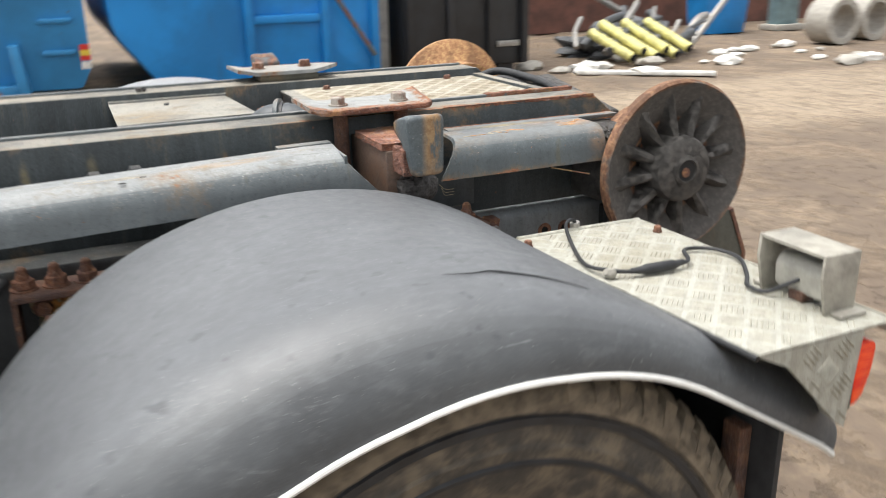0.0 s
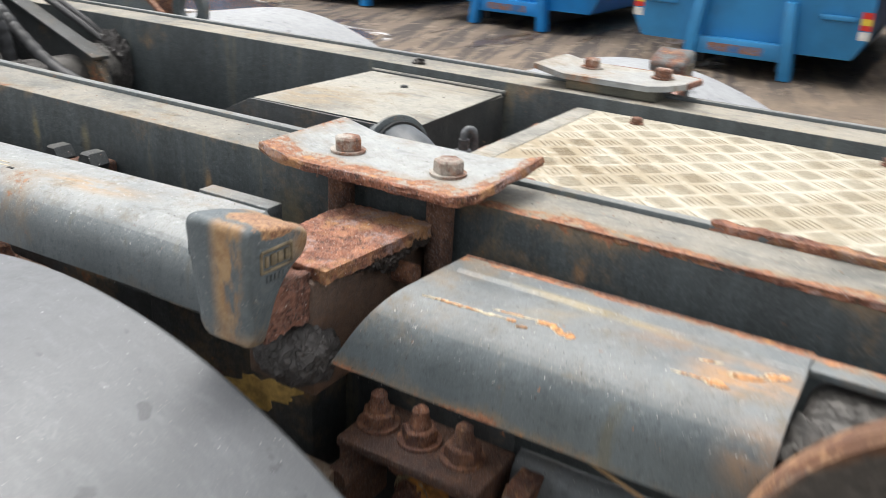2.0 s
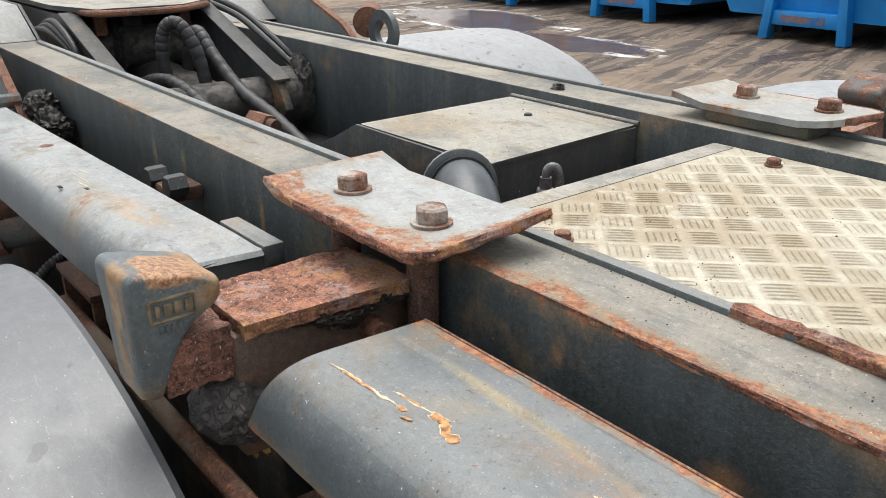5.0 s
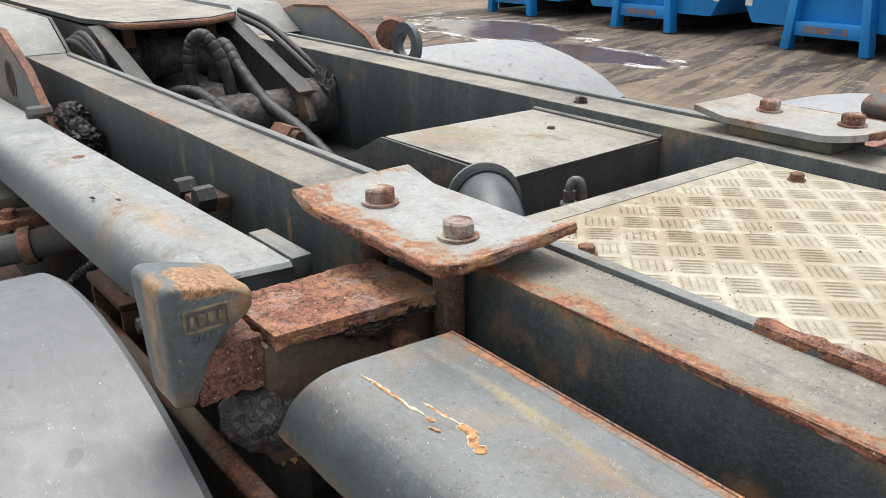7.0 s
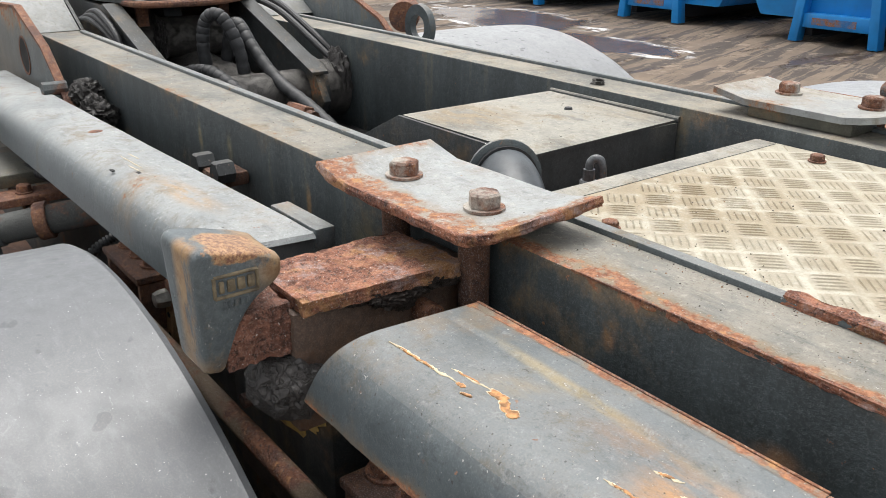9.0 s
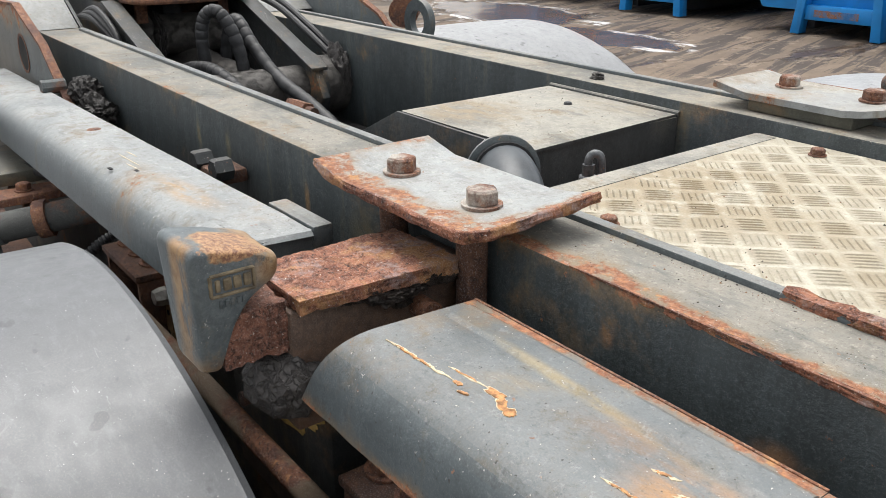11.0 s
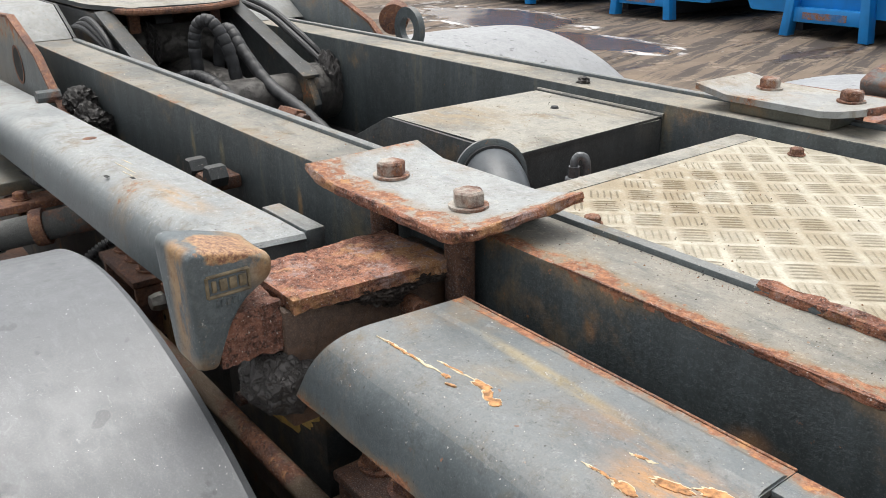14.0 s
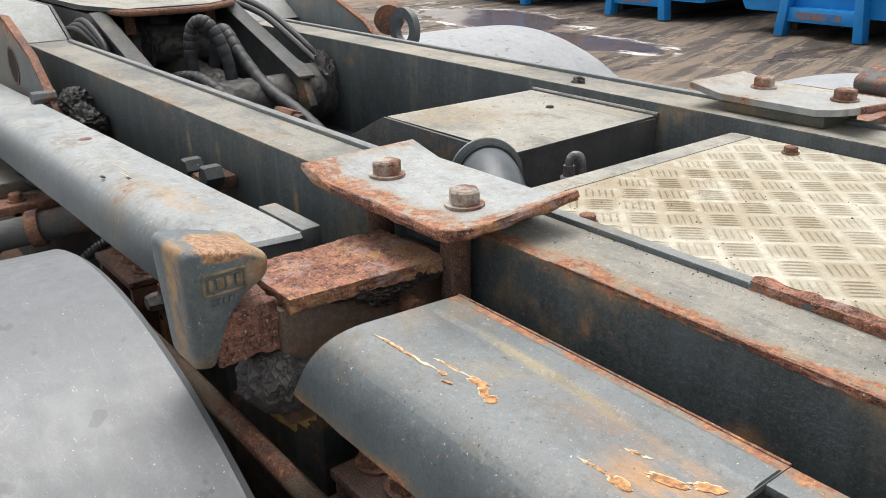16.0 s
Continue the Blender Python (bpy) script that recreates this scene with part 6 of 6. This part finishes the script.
# ---- rear end ----
def make_rear():
    r = thing("rear_bracket", 0.8, -0.15, 0.45, "grey rear bracket plate with rusty edges below the roller", "bracket")
    part("plate", prism([(0.79, 0.45), (0.79, 0.90), (0.93, 0.90), (0.985, 0.78), (0.965, 0.45)], "y", -0.196, -0.186, 0.001), M_CHASSIS2, r)
    part("edge", prism([(0.93, 0.9), (0.985, 0.78), (0.965, 0.45), (0.975, 0.45), (0.996, 0.78), (0.94, 0.906)], "y", -0.198, -0.184, 0.001), M_RUST, r, "rusty edge")
    part("channel", box(0.70, 0.755, -0.185, -0.13, 0.45, 0.86, 0.004), M_RUST, r)
    part("back_plate", box(0.62, 0.86, -0.12, -0.10, 0.45, 0.93, 0.003), M_DARK, r)
    part("cross_member", box(0.62, 0.70, -0.099, 2 * YC + 0.099, 0.72, 0.93, 0.006), M_DARK, r)
    for i, (bx, bz) in enumerate(((0.675, 0.80), (0.675, 0.71), (0.775, 0.82), (0.775, 0.72))):
        part("bolt", lathe([(0.001, -0.142), (0.014, -0.140), (0.016, -0.132), (0.016, -0.12)], (bx, 0, bz), "y", 6), M_RUST, r)
    g = thing("axle_block", 0.62, -0.1, 0.95, "axle block caked in black grease beside the roller", "axle block")
    part("block", box(0.546, 0.70, -0.185, -0.050, 0.965, 1.135, 0.02, 3), M_GREASE, g)
    for i in range(6):
        part("grease", lump((0.56 + 0.025 * i, -0.17 + 0.02 * (i % 3), 1.12 - 0.012 * i), (0.026, 0.03, 0.02), 0.5, 2.5, 3, i), M_GREASE, g)
    h = thing("rear_hoses", 0.72, 0.4, 1.0, "bundle of black hydraulic hoses behind the deck", "hoses")
    for k in range(3):
        path = smooth_path([(0.60, 0.64 + 0.0 * k, 1.12 - 0.03 * k), (0.69, 0.60 - 0.03 * k, 1.172 - 0.02 * k), (0.735, 0.45, 1.165 - 0.025 * k), (0.745, 0.30 - 0.02 * k, 1.145 - 0.02 * k), (0.76, 0.14, 1.10 - 0.02 * k), (0.77, 0.06, 1.0)], 10)
        part("hose", sweep(path, 0.0115, 12), M_HOSE, h)
    path = smooth_path([(0.68, 0.52, 1.0), (0.70, 0.50, 1.10), (0.705, 0.40, 1.13), (0.70, 0.33, 1.08), (0.70, 0.30, 0.98)], 8)
    part("hose", sweep(path, 0.014, 12), M_HOSE, h)
    b = thing("tail_beam", 0.75, 0.3, 0.95, "greasy black tail beam behind the deck", "beam")
    part("beam", move(box(-0.03, 0.03, -0.19, 0.17, -0.035, 0.035, 0.008), Matrix.Translation((0.765, 0.28, 1.115)) @ Matrix.Rotation(radians(9), 4, "X")), M_GREASE, b)
    part("floor", box(0.661, 0.80, 0.113, 0.641, 0.94, 0.99, 0.004), M_RUSTDARK, b)


make_rear()


# ---- yard: containers ----
def make_container(name_label, x0, x1, y, depth, height, mat, tilt=0.0, plain_face=False):
    w = x1 - x0
    cx = (x0 + x1) / 2
    c = thing("roll_off_container", cx, y, 0.0, name_label, "container", "containers")
    z0 = 0.26
    bm = prism(rounded([(x0 + 0.12, z0), (x1 - 0.12, z0), (x1, z0 + 0.22), (x1, height), (x0, height), (x0, z0 + 0.22)], [0.02, 0.02, 0.05, 0.02, 0.02, 0.05]), "y", y, y + depth, 0.01)
    bd = part("body", bm, mat, c)
    for lx, s in ((cx - 0.50, -1), (cx + 0.50, 1)):
        part("leg", prism([(lx - 0.06, 0.0), (lx + 0.06, 0.0), (lx + 0.05 - 0.07 * s, 0.75), (lx - 0.05 - 0.07 * s, 0.75)], "y", y - 0.16, y - 0.001, 0.008), mat, c)
    part("cross_beam", box(cx - 0.42, cx + 0.42, y - 0.12, y - 0.001, 0.17, 0.34, 0.01), mat, c)
    part("rust_band", box(cx - 0.30, cx + 0.25, y - 0.125, y - 0.1205, 0.21, 0.29), M_BLUERUST, c, "rubbed rusty band")
    for rx in (cx - 0.45, cx + 0.37):
        part("runner", box(rx, rx + 0.10, y + 0.02, y + depth - 0.1, 0.06, 0.259, 0.005), M_BLACKBOX, c)
    for ox in (x0 + 0.30, x1 - 0.30):
        part("step", box(ox - 0.16, ox + 0.16, y - 0.05, y - 0.001, 0.62, 0.67, 0.012), mat, c)
        part("step", box(ox - 0.16, ox + 0.16, y - 0.05, y - 0.001, 0.95, 1.0, 0.012), mat, c)
    for ox in (x0 + 0.05, x1 - 0.05):
        part("red_sticker", box(ox - 0.05, ox + 0.05, y - 0.004, y - 0.001, 0.55, 0.72), M_REDPAINT, bd)
        part("yellow_sticker", box(ox - 0.05, ox + 0.05, y - 0.006, y - 0.0042, 0.60, 0.66), M_YELLOWPAINT, bd)
        part("white_sticker", box(ox - 0.05, ox + 0.05, y - 0.006, y - 0.001, 0.46, 0.54), M_WHITE, bd)
    return c


M_BLUERUST = painted("rubbed_blue", (0.02, 0.13, 0.34), (0.1, 0.16, 0.22), 0.2, 0.5, 0.5)
M_REDPAINT = plain("red_sticker", (0.6, 0.03, 0.02), 0.4, 0.1)
make_container("blue steel roll-off container on the dirt yard", -11.6, -9.2, 9.7, 5.5, 2.3, M_BLUE)
make_container("blue steel roll-off container on the dirt yard", -8.65, -6.25, 9.6, 5.5, 2.3, M_BLUE)
make_container("blue steel roll-off container on the dirt yard", -5.72, -3.32, 9.4, 5.5, 2.3, M_BLUE)
make_container("faded light blue roll-off container with peeling stickers", -2.50, -0.17, 8.3, 5.5, 2.3, M_BLUE2)


def make_side_container():
    c = thing("side_container", 1.6, 8.0, 0.0, "bright blue steel container with a framed end", "container", "containers")
    y = 8.0
    outline = rounded([(0.62, 0.10), (3.0, 0.10), (3.05, 0.2), (3.05, 2.4), (0.06, 2.4), (0.06, 0.85)], [0.08, 0.03, 0.03, 0.02, 0.02, 0.2])
    part("body", prism(outline, "y", y, y + 5.5, 0.015), M_BLUE, c)
    for px in (1.50, 2.38, 2.98):
        part("post", box(px - 0.05, px + 0.05, y - 0.08, y - 0.001, 0.14, 2.3, 0.012), M_BLUE, c)
    part("rail", box(1.555, 2.325, y - 0.07, y - 0.001, 0.86, 0.95, 0.012), M_BLUE, c)
    part("rail", box(1.555, 2.325, y - 0.07, y - 0.001, 0.16, 0.26, 0.012), M_BLUE, c)
    part("diagonal", rod((2.42, y - 0.11, 1.25), (2.95, y - 0.11, 0.45), 0.028, 10), M_RUSTPAINT, c, "dark diagonal strap")
    for fx in (0.9, 2.7):
        part("foot", box(fx - 0.1, fx + 0.1, y + 0.2, y + 5.2, 0.0, 0.099), M_BLACKBOX, c)


def make_black_container():
    c = thing("black_container", 4.6, 8.7, 0.0, "black steel container on the yard", "container")
    y = 8.7
    part("body", box(3.65, 5.5, y, y + 4.5, 0.12, 2.3, 0.03), M_BLACKBOX, c)
    for px in (3.72, 4.3, 4.9, 5.42):
        part("post", box(px - 0.05, px + 0.05, y - 0.07, y - 0.001, 0.14, 2.3, 0.01), M_BLACKBOX, c)
    part("plate", box(5.0, 5.34, y - 0.05, y - 0.001, 0.36, 0.44, 0.008), M_STEEL, c)
    for px in (3.9, 5.2):
        part("foot", box(px - 0.12, px + 0.12, y + 0.1, y + 4.3, 0.0, 0.119), M_BLACKBOX, c)


def make_pipes():
    rng = random.Random(4)
    for i in range(6):
        x = 7.05 + 0.2 * i + rng.uniform(-0.05, 0.05)
        p = thing("plastic_pipe", x, 8.5, 0.0, "short pale yellow plastic pipe in a scrap heap", "pipe", "scrap pipes")
        a, b = Vector((x - 0.15, 9.2, 0.42 + 0.12 * (i % 2))), Vector((x + 0.08, 8.45, 0.10 + 0.08 * (i % 2)))
        part("tube", rod(a, b, 0.075, 16), M_YELLOW, p)
        # Black disc set on the mouth paints the dark inside the pipe.
        part("bore_shade", rod(b + (b - a) * 0.002, b + (b - a) * 0.03, 0.055, 16), M_DEEPSHADE, p)
    for i in range(16):
        x = 6.5 + 0.14 * i + rng.uniform(-0.2, 0.2)
        p = thing("scrap_tube", x, 9.2, 0.0, "dark bent tube offcut in a scrap heap", "tube", "scrap tubes")
        a = Vector((x, 8.7 + rng.uniform(0, 0.7), 0.05 + rng.uniform(0, 0.2)))
        b = a + Vector((rng.uniform(0.2, 1.0), rng.uniform(0.1, 0.8), rng.uniform(0.25, 0.75)))
        m = (a + b) / 2 + Vector((rng.uniform(-0.1, 0.1), 0, rng.uniform(0, 0.15)))
        part("tube", sweep(smooth_path([a, m, b], 5), rng.uniform(0.03, 0.07), 10), M_PIPE if i % 3 else M_STEEL, p)
    h = part("scrap_heap", lump((7.9, 9.7, 0.0), (1.1, 0.6, 0.42), 0.6, 2.2, 4, 3), M_PIPE)
    tagged(h, "heap of dark scrap and hose offcuts", "scrap heap", kind="stuff")
    for i in range(26):
        x, y = rng.uniform(5.6, 11.0), rng.uniform(6.8, 9.3)
        s = rng.uniform(0.05, 0.17)
        st = part("rubble", lump((x, y, s * 0.25), (s * 1.5, s, s * 0.5), 0.4, 1.6, 2, i), M_WHITE if i % 3 else M_CONCRETE)
        tagged(st, "pale lump of rubble on the dirt", "rubble", "rubble")
    bd = part("white_board", move(box(-0.9, 0.9, -0.09, 0.09, 0.0, 0.05, 0.01), Matrix.Translation((6.6, 7.5, 0.0)) @ Matrix.Rotation(radians(-38), 4, "Z")), M_WHITE)
    tagged(bd, "long white plastic board lying on the dirt", "board")
    for x, y in ((11.75, 9.1), (12.8, 9.3)):
        r = part("concrete_ring", lathe([(0.28, -0.25), (0.38, -0.25), (0.38, 0.25), (0.28, 0.25)], (x, y, 0.375), "y", 36, closed=True), M_CONCRETE)
        tagged(r, "concrete pipe ring standing on the yard", "pipe ring", "concrete rings")
    pr = thing("steel_prop", 9.5, 9.6, 0.0, "grey steel prop leaning over the rubble", "steel prop")
    part("bar", rod((9.1, 9.6, 0.05), (10.2, 9.8, 1.0), 0.05, 10), M_STEEL, pr)
    part("bar", rod((7.6, 10.2, 0.9), (9.0, 9.8, 0.1), 0.05, 10), M_STEEL, pr)
    tp = thing("steel_post", 13.2, 11.6, 0.0, "weathered teal steel post at the back of the yard", "post")
    part("shaft", box(12.95, 13.5, 11.5, 11.8, 0.0, 3.0, 0.02), M_TEAL, tp)
    part("foot", box(12.85, 13.6, 11.4, 11.9, 0.0, 0.12, 0.02), M_CONCRETE, tp)
    cr = thing("blue_crate", 11.7, 11.9, 0.0, "small blue plastic crate among the scrap", "crate")
    part("body", prism([(11.25, 0.0), (12.15, 0.0), (12.25, 0.75), (11.15, 0.75)], "y", 11.6, 12.2, 0.02), M_BLUE, cr)
    part("rim", box(11.10, 12.30, 11.55, 12.25, 0.7505, 0.82, 0.02), M_BLUE, cr)
    gp = thing("concrete_post", 3.4, 9.0, 0.0, "pale concrete post between two containers", "post")
    part("shaft", box(3.24, 3.54, 8.95, 9.25, 0.0, 2.5, 0.02), M_CONCRETE, gp)
    w = part("wall_back", box(3.9, 30, 13.8, 14.1, 0, 3, 0.0), M_WALLRED)
    tagged(w, "weathered red-brown wall behind the yard", "wall", kind="structure")


make_side_container()
make_black_container()
make_pipes()


# ---- loose grit on the flat tops ----
def make_grit():
    rng = random.Random(11)
    verts, faces = [], []
    for x0, x1, y0, y1, z, n in ((-1.5, 0.64, 0.018, 0.095, 1.1822, 420), (0.05, 0.62, 0.118, 0.20, 1.1605, 130), (0.0, 0.35, 0.2, 0.45, 1.1605, 160), (-0.42, -0.14, 0.30, 0.62, 1.1602, 150), (0.22, 0.45, 0.085, 0.097, 1.1822, 90)):
        for _ in range(n):
            x, y, r = rng.uniform(x0, x1), rng.uniform(y0, y1), 0.0005 + 0.0011 * rng.random() ** 4
            if -0.09 < x < 0.21 and y < 0.1:
                continue
            b, turn = len(verts), rng.uniform(0, 6)
            for k in range(4):
                q = turn + k * math.pi / 2
                verts.append((x + r * rng.uniform(0.7, 1.4) * math.cos(q), y + r * rng.uniform(0.7, 1.4) * math.sin(q), z - 0.0004))
            verts.append((x + rng.uniform(-0.4, 0.4) * r, y, z + r * rng.uniform(0.5, 1.1)))
            faces += [(b + k, b + (k + 1) % 4, b + 4) for k in range(4)]
    me = bpy.data.meshes.new("grit")
    me.from_pydata(verts, [], faces)
    k = Mat("grit_dirt", 0.9)
    g = k.nt.nodes.new("ShaderNodeNewGeometry").outputs["Random Per Island"]
    c = k.mix(k.ramp(g, 0.55, 0.60), (0.045, 0.036, 0.028), k.mix(k.ramp(g, 0.80, 0.85), (0.20, 0.11, 0.06), (0.48, 0.44, 0.36)))
    me.materials.append(k.done(c))
    tagged(new("grit", me), "loose dark and pale grit lying on rails and deck", "grit", kind="stuff")


make_grit()
